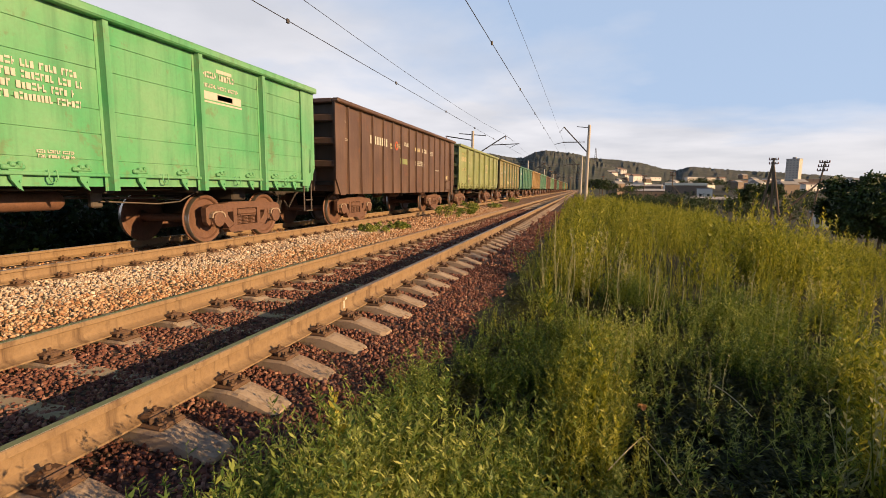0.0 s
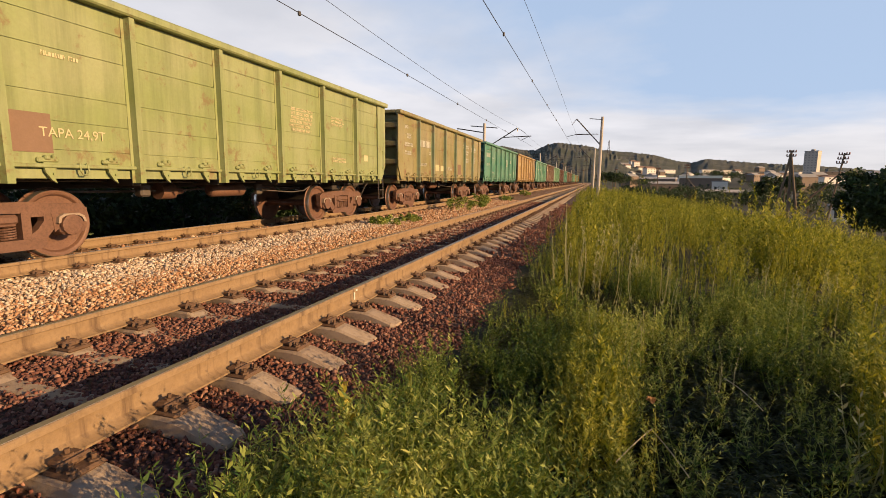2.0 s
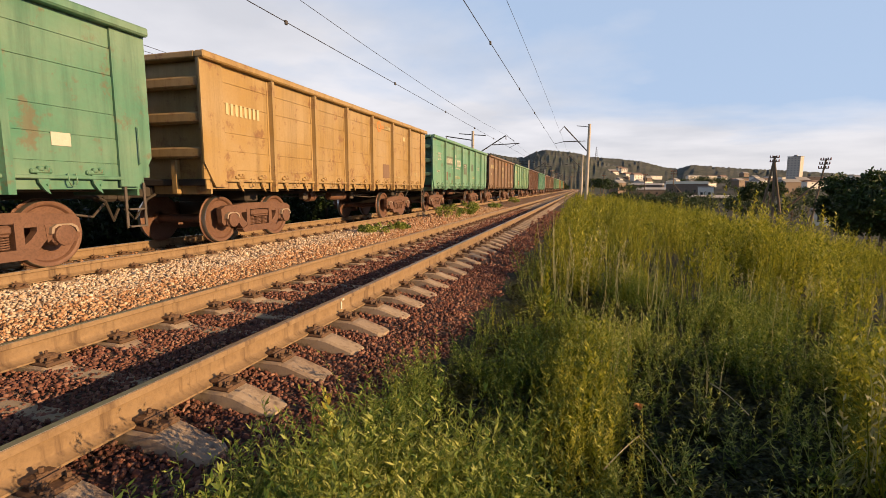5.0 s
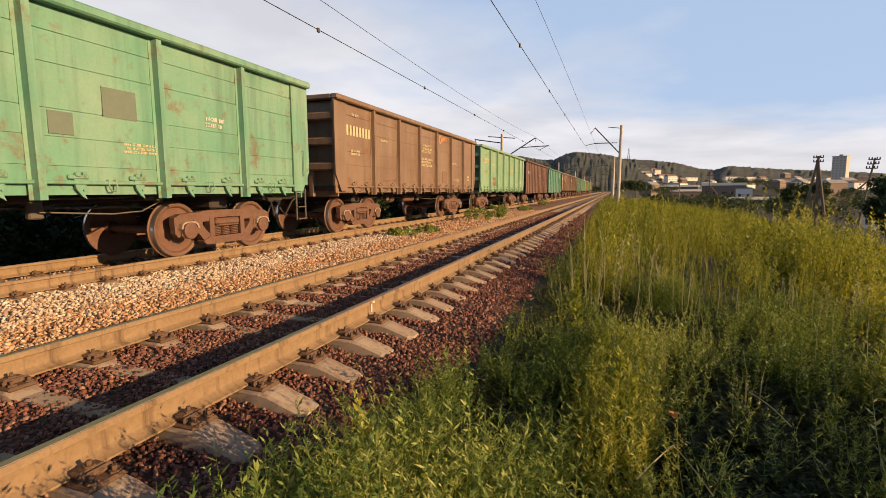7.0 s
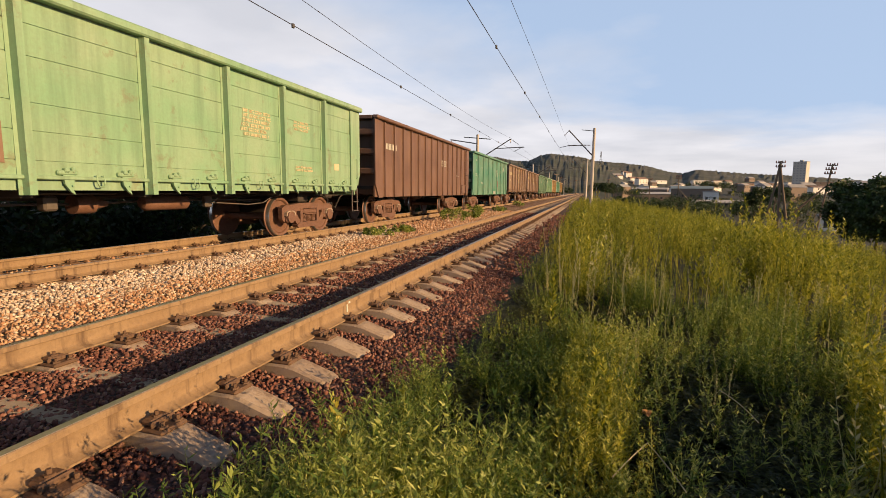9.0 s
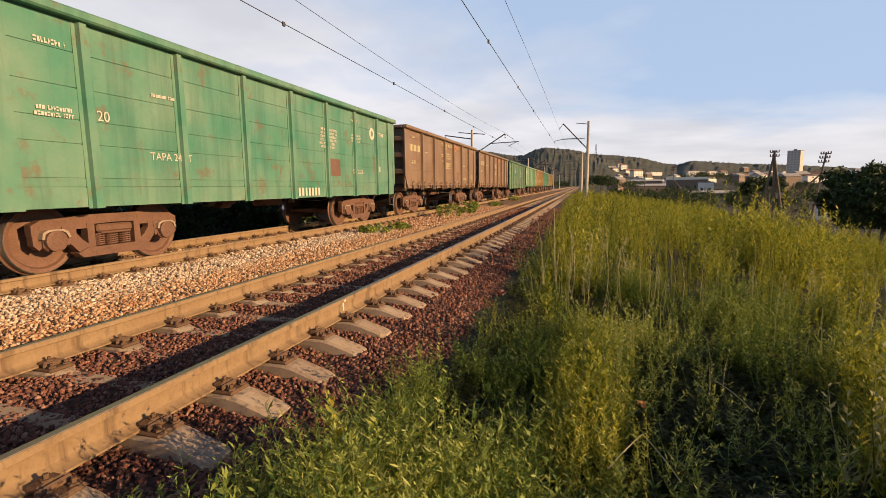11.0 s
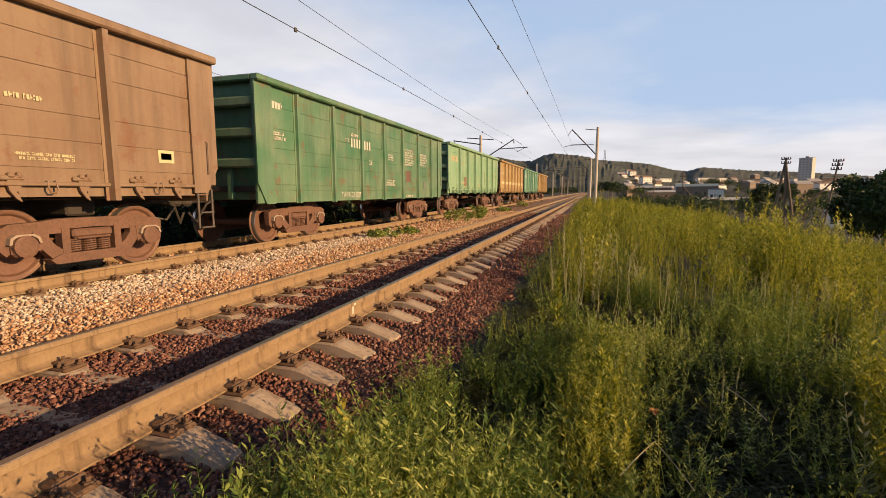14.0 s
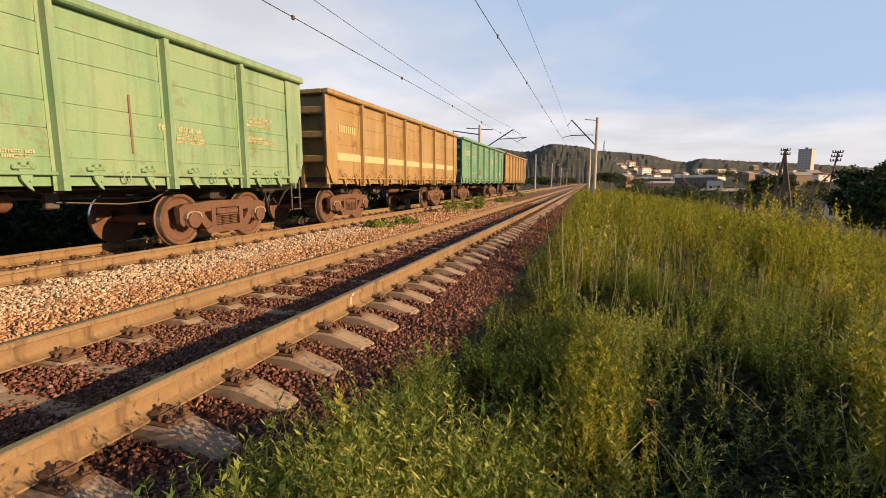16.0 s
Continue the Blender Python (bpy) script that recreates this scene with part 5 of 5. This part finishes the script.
# ---------------------------------------------------------------- trees and shrubs
def leaf_cloud(rs, centres, radii, count, size, flat=1.0):
    """Many small leaves in uneven clumps."""
    c = np.asarray(centres)[rs.randint(len(centres), size=count)] if len(centres) > 1 else np.repeat(np.asarray(centres), count, 0)
    r = np.asarray(radii)[rs.randint(len(radii), size=count)]
    d = rs.normal(size=(count, 3))
    d /= np.linalg.norm(d, axis=1)[:, None]
    p = c + d * (r * rs.uniform(0.45, 1.0, count) ** 0.6)[:, None] * (1, 1, flat)
    a = rs.normal(size=(count, 3))
    a /= np.linalg.norm(a, axis=1)[:, None]
    b = np.cross(a, rs.normal(size=(count, 3)))
    b /= np.linalg.norm(b, axis=1)[:, None]
    s = size * rs.uniform(0.6, 1.4, count)[:, None]
    v = np.stack([p - a * s, p + b * s * 0.5, p + a * s, p - b * s * 0.5], 1).reshape(-1, 3)
    return v, np.arange(4 * count).reshape(-1, 4)


def tree(x, y, z, w, h, clumps, count, size, seed, label, name="tree", trunk=True, leaf=None):
    rs = np.random.RandomState(seed)
    root = tagged(new(name), label, "tree" if trunk else "shrub", group="trees" if trunk else "shrubs")
    root.location = (x, y, z)
    g = Geo()
    g.tube((0, 0, -1.0), (0.05 * h * 0.3, 0, h * 0.55), 0.03 * h, 0.014 * h, 8)
    cs, rr = [], []
    for k in range(clumps):
        a, q = rs.uniform(0, 6.28), rs.uniform(0, 1) ** 0.5
        zz = rs.uniform(0.18 if not trunk else 0.35, 0.88) * h
        rad = w * 0.5 * q * (1.0 - 0.55 * abs(zz / h - 0.5))
        c = (rad * math.cos(a), rad * math.sin(a), zz)
        cs.append(c)
        rr.append(rs.uniform(0.10, 0.20) * (w + h) * 0.5)
        if k < 12:
            g.tube((0, 0, h * rs.uniform(0.1, 0.45)), c, 0.010 * h, 0.004 * h, 5)
    part("trunk", g, M["bark"], root)
    v, f = leaf_cloud(rs, cs, rr, count, size)
    put("crown", cloud_mesh("crown", v, f), leaf or M["leaf_tree"], root, "green leafy crown")


for i, (az, d, w, h, el) in enumerate(((24.5, 46, 3.2, 4.2, -3.6), (26.4, 44, 4.2, 4.0, -3.7), (28.6, 46, 4.5, 4.4, -3.9), (25.6, 50, 3.4, 3.6, -3.5))):
    p = polar(az, el, d)
    tree(p.x, p.y, p.z - 0.6, w * 1.25, h + 0.6, 44, 11000, 0.14, 40 + i, "dense dark green bush on the slope", "tree", False)
for i, (az, d, w, h, el) in enumerate(((16.7, 85, 3.4, 3.6, -1.8), (17.9, 110, 5, 4.0, -1.4), (2.0, 120, 4.5, 3.0, -0.4), (1.2, 150, 5, 3.5, -0.3), (2.9, 170, 6, 4, -0.4), (14.9, 240, 8, 3.0, -1.5), (11.6, 420, 16, 6, 0.4), (12.5, 430, 18, 6, 0.4), (13.3, 420, 14, 5, 0.4),
                                         (5.5, 300, 14, 4, -0.4), (4.4, 260, 12, 4, -0.4), (15.8, 300, 14, 4, -0.6), (20.6, 200, 10, 4, -1.0))):
    p = polar(az, el, d)
    tree(p.x, p.y, p.z, w, h, 22, 1800, 0.05 * h, 60 + i, "dark green tree in the valley", "tree")
tr = random.Random(5)
for i in range(40):
    az, d = tr.uniform(-8.5, -1.6), tr.uniform(170, 520)
    h = tr.uniform(3, 6.5)
    p = polar(az, -0.25, d)
    if -9.5 < p.x < 4.5:
        continue
    tree(p.x, p.y, -0.9, h * 1.3, h, 14, 900, 0.06 * h, 100 + i, "green tree beside the line far off", "tree")
for i in range(80):
    az, d = tr.uniform(3, 27), tr.uniform(450, 1000)
    h = tr.uniform(4, 7)
    p = polar(az, -0.35 + 1.3 * (d - 330) / 700, d)
    tree(p.x, p.y, p.z - 2.5, h * 2.6, h, 9, 320, 0.09 * h, 200 + i, "dark tree between the town's buildings", "tree")
for i in range(46):
    az, d = tr.uniform(3.5, 24), tr.uniform(110, 330)
    h = tr.uniform(1.8, 3.6)
    p = polar(az, 0, d)
    zg = ground_z(p.x, p.y)
    top = EYE.z + d * math.tan(radians(tr.uniform(-1.0, -0.25)))
    h = max(1.5, top - zg)
    tree(p.x, p.y, zg, tr.uniform(6, 13), h, 16, 900, 0.22, 700 + i, "dark green thicket below the embankment", "shrub", False)
# shrubs between the tracks and behind the train
for i, (x, y, w, h) in enumerate(((-2.75, 21.5, 1.3, 0.6), (-2.4, 24, 1.0, 0.45), (-2.9, 27, 1.2, 0.6), (-2.5, 33, 1.0, 0.4), (-2.9, 13.8, 1.2, 0.22), (-2.7, 15.0, 1.0, 0.2), (-2.8, 45, 1.3, 0.5))):
    tree(x, y, -0.24, w, h, 16, 1300, 0.035, 400 + i, "low green weed clump in the pale ballast", "shrub", False, M["leaf_low"])
for i in range(44):
    y = 2 + i * 1.25
    tree(-9.4 - tr.uniform(0, 2.2), y, -0.8, tr.uniform(2.8, 3.8), tr.uniform(1.9, 2.7), 22, 2200, 0.09, 500 + i, "dark green shrub behind the train", "shrub", False)

# ---------------------------------------------------------------- weeds
def leaf_quads(p, along, side, length, width):
    """Pointed leaves: four corners each."""
    v = np.stack([p, p + along * (length * 0.45)[:, None] + side * (width * 0.5)[:, None], p + along * length[:, None], p + along * (length * 0.45)[:, None] - side * (width * 0.5)[:, None]], 1)
    return v


def unit(a):
    return a / np.maximum(np.linalg.norm(a, axis=-1, keepdims=True), 1e-6)


def weed(rs, h, stems, n_leaves, leaf, spread, upright, thin=0.0035, narrow=1.0):
    """One weed: bent stems, and leaves along them, as corner quads about its foot."""
    quads = []
    for _ in range(stems):
        a = rs.uniform(0, 6.28)
        lean = spread * rs.uniform(0.2, 1.0)
        hh = h * rs.uniform(0.65, 1.05)
        tip = np.array([math.cos(a) * lean * hh, math.sin(a) * lean * hh, hh])
        bend = np.array([rs.uniform(-0.1, 0.1) * hh, rs.uniform(-0.1, 0.1) * hh, 0])
        foot = np.array([rs.uniform(-0.04, 0.04), rs.uniform(-0.04, 0.04), -0.03])

        def on(t):
            t = np.asarray(t)[:, None]
            return foot + tip * t + bend * (4 * t * (1 - t))
        ts = np.linspace(0, 1, 4)
        pts = on(ts)
        for q in ((1, 0, 0), (0, 1, 0)):
            s = np.array(q) * thin
            for i in range(3):
                k0, k1 = 1 - 0.3 * i, 0.7 - 0.3 * i
                quads.append(np.stack([pts[i] - s * k0, pts[i] + s * k0, pts[i + 1] + s * k1, pts[i + 1] - s * k1])[None])
        t = rs.uniform(0.12, 1.0, n_leaves)
        az = rs.uniform(0, 6.28, n_leaves)
        up = upright * rs.uniform(0.5, 1.4, n_leaves)
        along = unit(np.stack([np.cos(az), np.sin(az), up], 1))
        side = unit(np.cross(along, np.array([0, 0, 1.0]) + rs.normal(0, 0.35, (n_leaves, 3))))
        ln = leaf * rs.uniform(0.55, 1.3, n_leaves) * (1.15 - 0.55 * t)
        quads.append(leaf_quads(on(t), along, side, ln, ln * narrow * rs.uniform(0.22, 0.42, n_leaves)))
    return np.concatenate(quads)


def blades(rs, h, n, width):
    """A tuft of grass blades, two quads each."""
    a = rs.uniform(0, 6.28, n)
    lean = rs.uniform(0.1, 0.55, n)
    hh = h * rs.uniform(0.5, 1.1, n)
    d = np.stack([np.cos(a), np.sin(a), np.zeros(n)], 1)
    s = np.stack([-np.sin(a), np.cos(a), np.zeros(n)], 1) * (width * rs.uniform(0.6, 1.3, n))[:, None]
    foot = rs.uniform(-0.06, 0.06, (n, 3)) * (1, 1, 0)
    mid = foot + d * (lean * hh * 0.35)[:, None] + np.array([0, 0, 1.0]) * (hh * 0.6)[:, None]
    tip = foot + d * (lean * hh)[:, None] + np.array([0, 0, 1.0]) * hh[:, None]
    return np.concatenate([np.stack([foot - s, foot + s, mid + s * 0.7, mid - s * 0.7], 1), np.stack([mid - s * 0.7, mid + s * 0.7, tip + s * 0.1, tip - s * 0.1], 1)])


def plant_out(name, templates, places, material, label, seed):
    """All weeds of a kind in one mesh; places: x, y, z, scale."""
    rs = np.random.RandomState(seed)
    out = []
    for x, y, z, s in places:
        q = templates[rs.randint(len(templates))]
        a = rs.uniform(0, 6.28)
        c, n = math.cos(a) * s, math.sin(a) * s
        r = np.array([[c, -n, 0], [n, c, 0], [0, 0, s * rs.uniform(0.85, 1.15)]])
        out.append(q @ r.T + (x, y, z))
    v = np.concatenate(out).reshape(-1, 3)
    me = cloud_mesh(name, v, np.arange(len(v)).reshape(-1, 4))
    tagged(put(name, me, material), label, "weeds", kind="stuff")


def verge(y):
    """Where the weeds begin beside the ballast."""
    return 1.72 + 0.55 * smooth01(2.2, 4.2, y) + 0.12 * noise.noise((0, y * 0.9, 7.0))


def spots(rs, n, near, far, a0=-8, a1=36, power=1.0):
    """Places in the fan of the view, from near to far."""
    out = []
    while len(out) < n:
        d = near + (far - near) * rs.uniform() ** power
        az = radians(rs.uniform(a0, a1))
        x, y = EYE.x + d * math.sin(az), d * math.cos(az)
        if x > verge(y):
            out.append((x, y, d))
    return out


WS = np.random.RandomState(31)


# the hollow at the foot of the slope, where weeds stay low and thin
def hollow(x, y):
    az, d = math.degrees(math.atan2(x - EYE.x, y)), math.hypot(x - EYE.x, y)
    return smooth01(5, 9, az) * (1 - smooth01(22, 25, az)) * (1 - smooth01(4.3, 5.6, d))


def height_at(x, y):
    d = math.hypot(x - EYE.x, y)
    h = 0.30 + 0.74 * smooth01(5.4, 10.0, d) * smooth01(2.0, 3.0, x)
    h *= 1.0 - 0.45 * hollow(x, y)
    h *= 1.0 - 0.5 * smooth01(23, 26, math.degrees(math.atan2(x - EYE.x, y))) * (1 - smooth01(4.5, 6.5, d))
    return max(0.15, h * (1 + 0.55 * noise.noise((x * 0.75, y * 0.75, 2.0)) + 0.25 * noise.noise((x * 2.3, y * 2.3, 6.0))))


def clumped(x, y, k, seed):
    """How thickly plants crowd at a place, from bare gaps to full clumps."""
    return smooth01(-0.04, 0.30, noise.noise((x * k, y * k, seed)))


low_t = [weed(WS, 0.36, 5, 38, 0.031, 0.75, 0.5, 0.0024, 0.9) for _ in range(12)]
sprig_t = [weed(WS, 0.40, 3, 38, 0.04, 0.45, 0.8, 0.0028, 0.75) for _ in range(10)]
mid_t = [weed(WS, 0.9, 3, 64, 0.062, 0.22, 0.8, 0.0035, 0.75) for _ in range(12)]
tall_t = [weed(WS, 1.0, 4, 78, 0.068, 0.20, 1.0, 0.0032, 0.8) for _ in range(14)]
far_t = [weed(WS, 1.0, 5, 26, 0.11, 0.24, 1.2, 0.005, 0.8) for _ in range(10)]
grass_t = [blades(WS, 1.0, 12, 0.0045) for _ in range(8)]

# fresh low weeds along the ballast and near by
pl = []
for x, y, d in spots(WS, 2100, 1.3, 5.0, -48, 6, 0.75):
    if d > 1.15 and WS.uniform() < clumped(x, y, 2.6, 21.0):
        pl.append((x, y, ground_z(x, y), (0.6 + 0.7 * WS.uniform()) * min(1.3, height_at(x, y) / 0.30)))
for x, y, d in spots(WS, 620, 1.8, 7.5, 2, 50, 0.8):
    if WS.uniform() < 0.8 * clumped(x, y, 1.9, 33.0) * (1 - 0.7 * hollow(x, y)):
        pl.append((x, y, ground_z(x, y), (0.5 + 0.6 * WS.uniform()) * min(1.4, height_at(x, y) / 0.32)))
for _ in range(330):
    x, y = WS.uniform(1.95, 3.0), WS.uniform(0.75, 2.3)
    pl.append((x, y, ground_z(x, y), WS.uniform(1.25, 1.75)))
# sparse sprigs in the shaded hollow
pl += [(x, y, ground_z(x, y) + 0.04, WS.uniform(0.8, 1.5)) for x, y, d in spots(WS, 110, 2.2, 6.2, 3, 30, 0.9)]
plant_out("low_weeds", low_t + sprig_t, pl, M["leaf_low"], "low leafy green weeds beside the ballast", 1)
# leafy stands of middle height, in clumps
pl = []
for x, y, d in spots(WS, 420, 4.2, 9.5, -12, 48, 0.8):
    if WS.uniform() < clumped(x, y, 1.1, 45.0) and hollow(x, y) < 0.6:
        pl.append((x, y, ground_z(x, y), height_at(x, y) * WS.uniform(0.8, 1.5)))
for _ in range(100):
    x, y = WS.normal(3.25, 0.17), WS.uniform(2.5, 4.6)
    pl.append((x, y, ground_z(x, y), WS.uniform(0.45, 0.84)))
plant_out("tall_weeds", mid_t, pl, M["leaf_tall"], "tall leafy yellow-green weeds", 2)
# bushy plants in separate mounds, with dark gaps between them
pl = []
mounds = [(x, y, WS.uniform(0.25, 0.55)) for x, y, d in spots(WS, 34, 3.6, 8.5, -6, 32, 0.85) if hollow(x, y) < 0.75]
for mx, my, r in mounds:
    for _ in range(int(26 * r / 0.4)):
        x, y = WS.normal(mx, r * 0.45), WS.normal(my, r * 0.45)
        q = math.exp(-((x - mx) ** 2 + (y - my) ** 2) / (r * r))
        if x > verge(y):
            pl.append((x, y, ground_z(x, y), WS.uniform(0.8, 1.2) * (0.7 + 0.8 * q)))
plant_out("bushy_weeds", low_t + sprig_t, pl, M["leaf_low"], "bushy green weeds in separate mounds", 13)
pl = [(x, y, ground_z(x, y), height_at(x, y) * WS.uniform(0.6, 1.4)) for x, y, d in spots(WS, 1750, 8.2, 22.0, -7, 44, 0.85) if WS.uniform() < 0.15 + 0.85 * clumped(x, y, 0.8, 51.0)]
for _ in range(26):
    x, y = WS.normal(6.9, 0.42), WS.normal(11.6, 0.6)
    pl.append((x, y, ground_z(x, y), WS.uniform(1.2, 1.95)))
plant_out("tall_weeds_mid", tall_t, pl, M["leaf_tall"], "thick stand of tall yellow-green weeds", 3)
pl = [(x, y, ground_z(x, y), WS.uniform(0.6, 1.2) * (1 + 0.6 * noise.noise((x * 0.3, y * 0.3, 4.0)))) for x, y, d in spots(WS, 3400, 18.0, 75.0, -3, 36, 0.9)]
plant_out("tall_weeds_far", far_t, pl, M["leaf_tall"], "distant tall yellow-green weeds along the embankment", 4)
pl = [(x, y, ground_z(x, y), height_at(x, y) * WS.uniform(0.7, 1.2)) for x, y, d in spots(WS, 160, 6.0, 14.0, -10, 46, 0.8) if hollow(x, y) < 0.4]
plant_out("grass", grass_t, pl, M["leaf_tall"], "tufts of tall grass among the weeds", 5)
# pale stems that stand above the leaves, bare below and seeding at the tip
pl = [(x, y, ground_z(x, y), (0.35 + height_at(x, y)) * WS.uniform(0.8, 1.25)) for x, y, d in spots(WS, 320, 3.8, 8.0, -6, 32, 0.9) if clumped(x, y, 1.6, 71.0) > 0.65]
plant_out("dry_stems", [weed(WS, 1.0, 1, 40, 0.034, 0.12, 1.8, 0.0065) for _ in range(8)], pl, M["leaf_dry"], "pale dry weed stems standing among the green", 6)
pl = [(x, y, ground_z(x, y), height_at(x, y) * WS.uniform(0.8, 1.3)) for x, y, d in spots(WS, 150, 3.8, 9.0, -5, 34, 0.9) if clumped(x, y, 1.3, 61.0) > 0.4]
plant_out("pale_weeds", mid_t, pl, M["leaf_dry"], "grey-green leafy weeds with pale tips", 9)
# a tall stand on the sunny side, beside the hollow
pl = []
for _ in range(240):
    x, y = WS.uniform(4.75, 6.6), WS.uniform(1.3, 4.6)
    if math.degrees(math.atan2(x - EYE.x, y)) > 25.5:
        pl.append((x, y, ground_z(x, y), WS.uniform(0.8, 1.15)))
plant_out("tall_weeds_close", mid_t + tall_t, pl, M["leaf_tall"], "tall yellow-green weeds at the edge of the hollow", 8)
# weeds that go on behind the standing point
pl, pl2 = [], []
for _ in range(900):
    x, y = WS.uniform(2.4, 11), WS.uniform(-9, 3.0)
    az = math.degrees(math.atan2(x - EYE.x, y))
    if math.hypot(x - EYE.x, y) < 1.1 or (-50 < az < 40 and y > 0):
        continue
    pl.append((x, y, ground_z(x, y), WS.uniform(0.7, 1.3)))
    if y < -1.0 and WS.uniform() < 0.35:
        pl2.append((x, y, ground_z(x, y), WS.uniform(0.5, 0.9)))
plant_out("low_weeds_behind", low_t, pl, M["leaf_low"], "low leafy green weeds beside the ballast", 10)
plant_out("tall_weeds_behind", mid_t, pl2, M["leaf_tall"], "tall leafy yellow-green weeds", 11)
# a mat of small leaves close to the soil, shade put into their colour
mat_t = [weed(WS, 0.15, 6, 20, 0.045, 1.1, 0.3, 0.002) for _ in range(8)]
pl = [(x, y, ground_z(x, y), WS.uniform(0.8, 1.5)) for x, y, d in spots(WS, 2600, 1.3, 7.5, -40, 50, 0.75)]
plant_out("undergrowth", mat_t, pl, M["leaf_gap_shade"], "small-leaved undergrowth over the soil, coloured dark as shade between weeds", 7)


def single_weed(name, x, y, h, stems, leaf, material, label, seed, n=90, spread=0.12):
    rs = np.random.RandomState(seed)
    q = weed(rs, h, stems, n, leaf, spread, 1.2, 0.006).reshape(-1, 3)
    ob = put(name, cloud_mesh(name, q, np.arange(len(q)).reshape(-1, 4)), material)
    ob.location = (x, y, ground_z(x, y))
    tagged(ob, label, "weed")


single_weed("tall_weed", 2.90, 5.6, 1.38, 1, 0.10, M["leaf_tall"], "single tall leafy weed at the ballast's edge", 1, 150, 0.03)
single_weed("tall_weed", 3.29, 3.25, 0.92, 3, 0.075, M["leaf_tall"], "bushy yellow-green weed among low plants", 2, 130, 0.10)
single_weed("tall_weed", 3.22, 3.0, 0.7, 4, 0.07, M["leaf_tall"], "bushy yellow-green weed among low plants", 3, 110, 0.2)
single_weed("tall_weed", 3.02, 2.35, 0.5, 1, 0.065, M["leaf_tall"], "slim upright weed with narrow leaves", 6, 70, 0.05)
single_weed("yellow_weed", 2.02, 1.98, 0.55, 1, 0.09, M["leaf_yellow"], "withered yellow weed with curled leaves", 4, 46, 0.06)
single_weed("tall_weed", 2.13, 2.55, 0.52, 1, 0.06, M["leaf_tall"], "upright young weed with narrow leaves", 5, 80, 0.05)
for k, (az, d) in enumerate(((26.8, 3.4), (28.6, 3.2), (29.8, 3.6), (28.0, 4.2))):
    p = polar(az, 0, d)
    single_weed("tall_grass", p.x, p.y, 0.95, 6, 0.07, M["leaf_dry"] if k % 2 == 0 else M["leaf_tall"], "tall seeding grass close by", 10 + k, 26, 0.22)


def fallen_stalk(a, b, bend):
    """A dry stalk lying over the low weeds."""
    pts = []
    for i in range(7):
        t = i / 6
        p = Vector(a) * (1 - t) + Vector(b) * t
        pts.append((p.x, p.y, p.z + bend * 4 * t * (1 - t)))
    tagged(part("dry_stalk", Geo().line(pts, 0.0038, 5), M["deadwood"]), "pale dry stalk lying across the weeds", "stalk", group="dry stalks")


for a, b, h in (((3.55, 2.92, -0.33), (3.69, 2.54, -0.37), 0.01), ((4.16, 3.93, -0.34), (4.30, 3.52, -0.38), 0.02), ((3.34, 2.57, -0.37), (3.56, 2.94, -0.33), 0.01)):
    fallen_stalk(a, b, h)
leaf = Geo()
for i in range(6):
    t = i / 5 - 0.5
    leaf.add([(t * 0.14, -0.05 * (1 - 4 * t * t) - 0.004, 0.05 * t * t * 4), (t * 0.14, 0, -0.01), (t * 0.14, 0.05 * (1 - 4 * t * t) + 0.004, 0.05 * t * t * 4)], [])
leaf.f = [q for i in range(5) for q in ((3 * i, 3 * i + 1, 3 * i + 4, 3 * i + 3), (3 * i + 1, 3 * i + 2, 3 * i + 5, 3 * i + 4))]
dry = part("dry_leaf", leaf, M["dryleaf"])
dry.location = polar(7.4, -23.3, 3.3)
dry.scale = (0.55, 0.55, 0.55)
dry.rotation_euler = (0.6, 0.3, 0.8)
tagged(dry, "curled orange-brown dry leaf caught in the weeds", "leaf")


# ---------------------------------------------------------------- motion
START = 4.50


# how far the train runs behind (+) or ahead of (-) an even run, time by time
LAG = ((0, 0.11), (0.5, 0.15), (1, 0.10), (1.5, 0.12), (2, -0.05), (2.5, -0.26), (3, -0.03), (3.5, 0.0), (5.8, -0.20), (6.5, -0.22), (7, -0.36), (7.5, -0.30), (8, -0.30),
       (8.5, 0.05), (9, 0.10), (11.5, 0.10), (12, 0.08), (12.5, -0.05), (13, -0.17), (13.5, -0.18), (14, 0.18), (14.5, 0.05), (15, 0.0), (15.5, 0.07), (16, 0.09))


def travel(t):
    """How far the train has rolled: it gathers a little speed."""
    return 11.97 * t + 0.0163 * t * t - float(np.interp(t, [p[0] for p in LAG], [p[1] for p in LAG]))


def motions():
    """The train rolls by; its wheels turn with it."""
    for k, w in enumerate(WAGONS):
        walk(w, [(0.5 * i, pose(FAR_X, START + LONG * k - travel(0.5 * i), 0)) for i in range(33)])
    step = 1.0 / FPS
    for ws in WHEELSETS:
        at = ws.location.copy()
        walk(ws, [(i * step, pose(at.x, at.y, at.z, math.degrees(travel(i * step) / 0.476))) for i in range(16 * FPS + 1)])


motions()
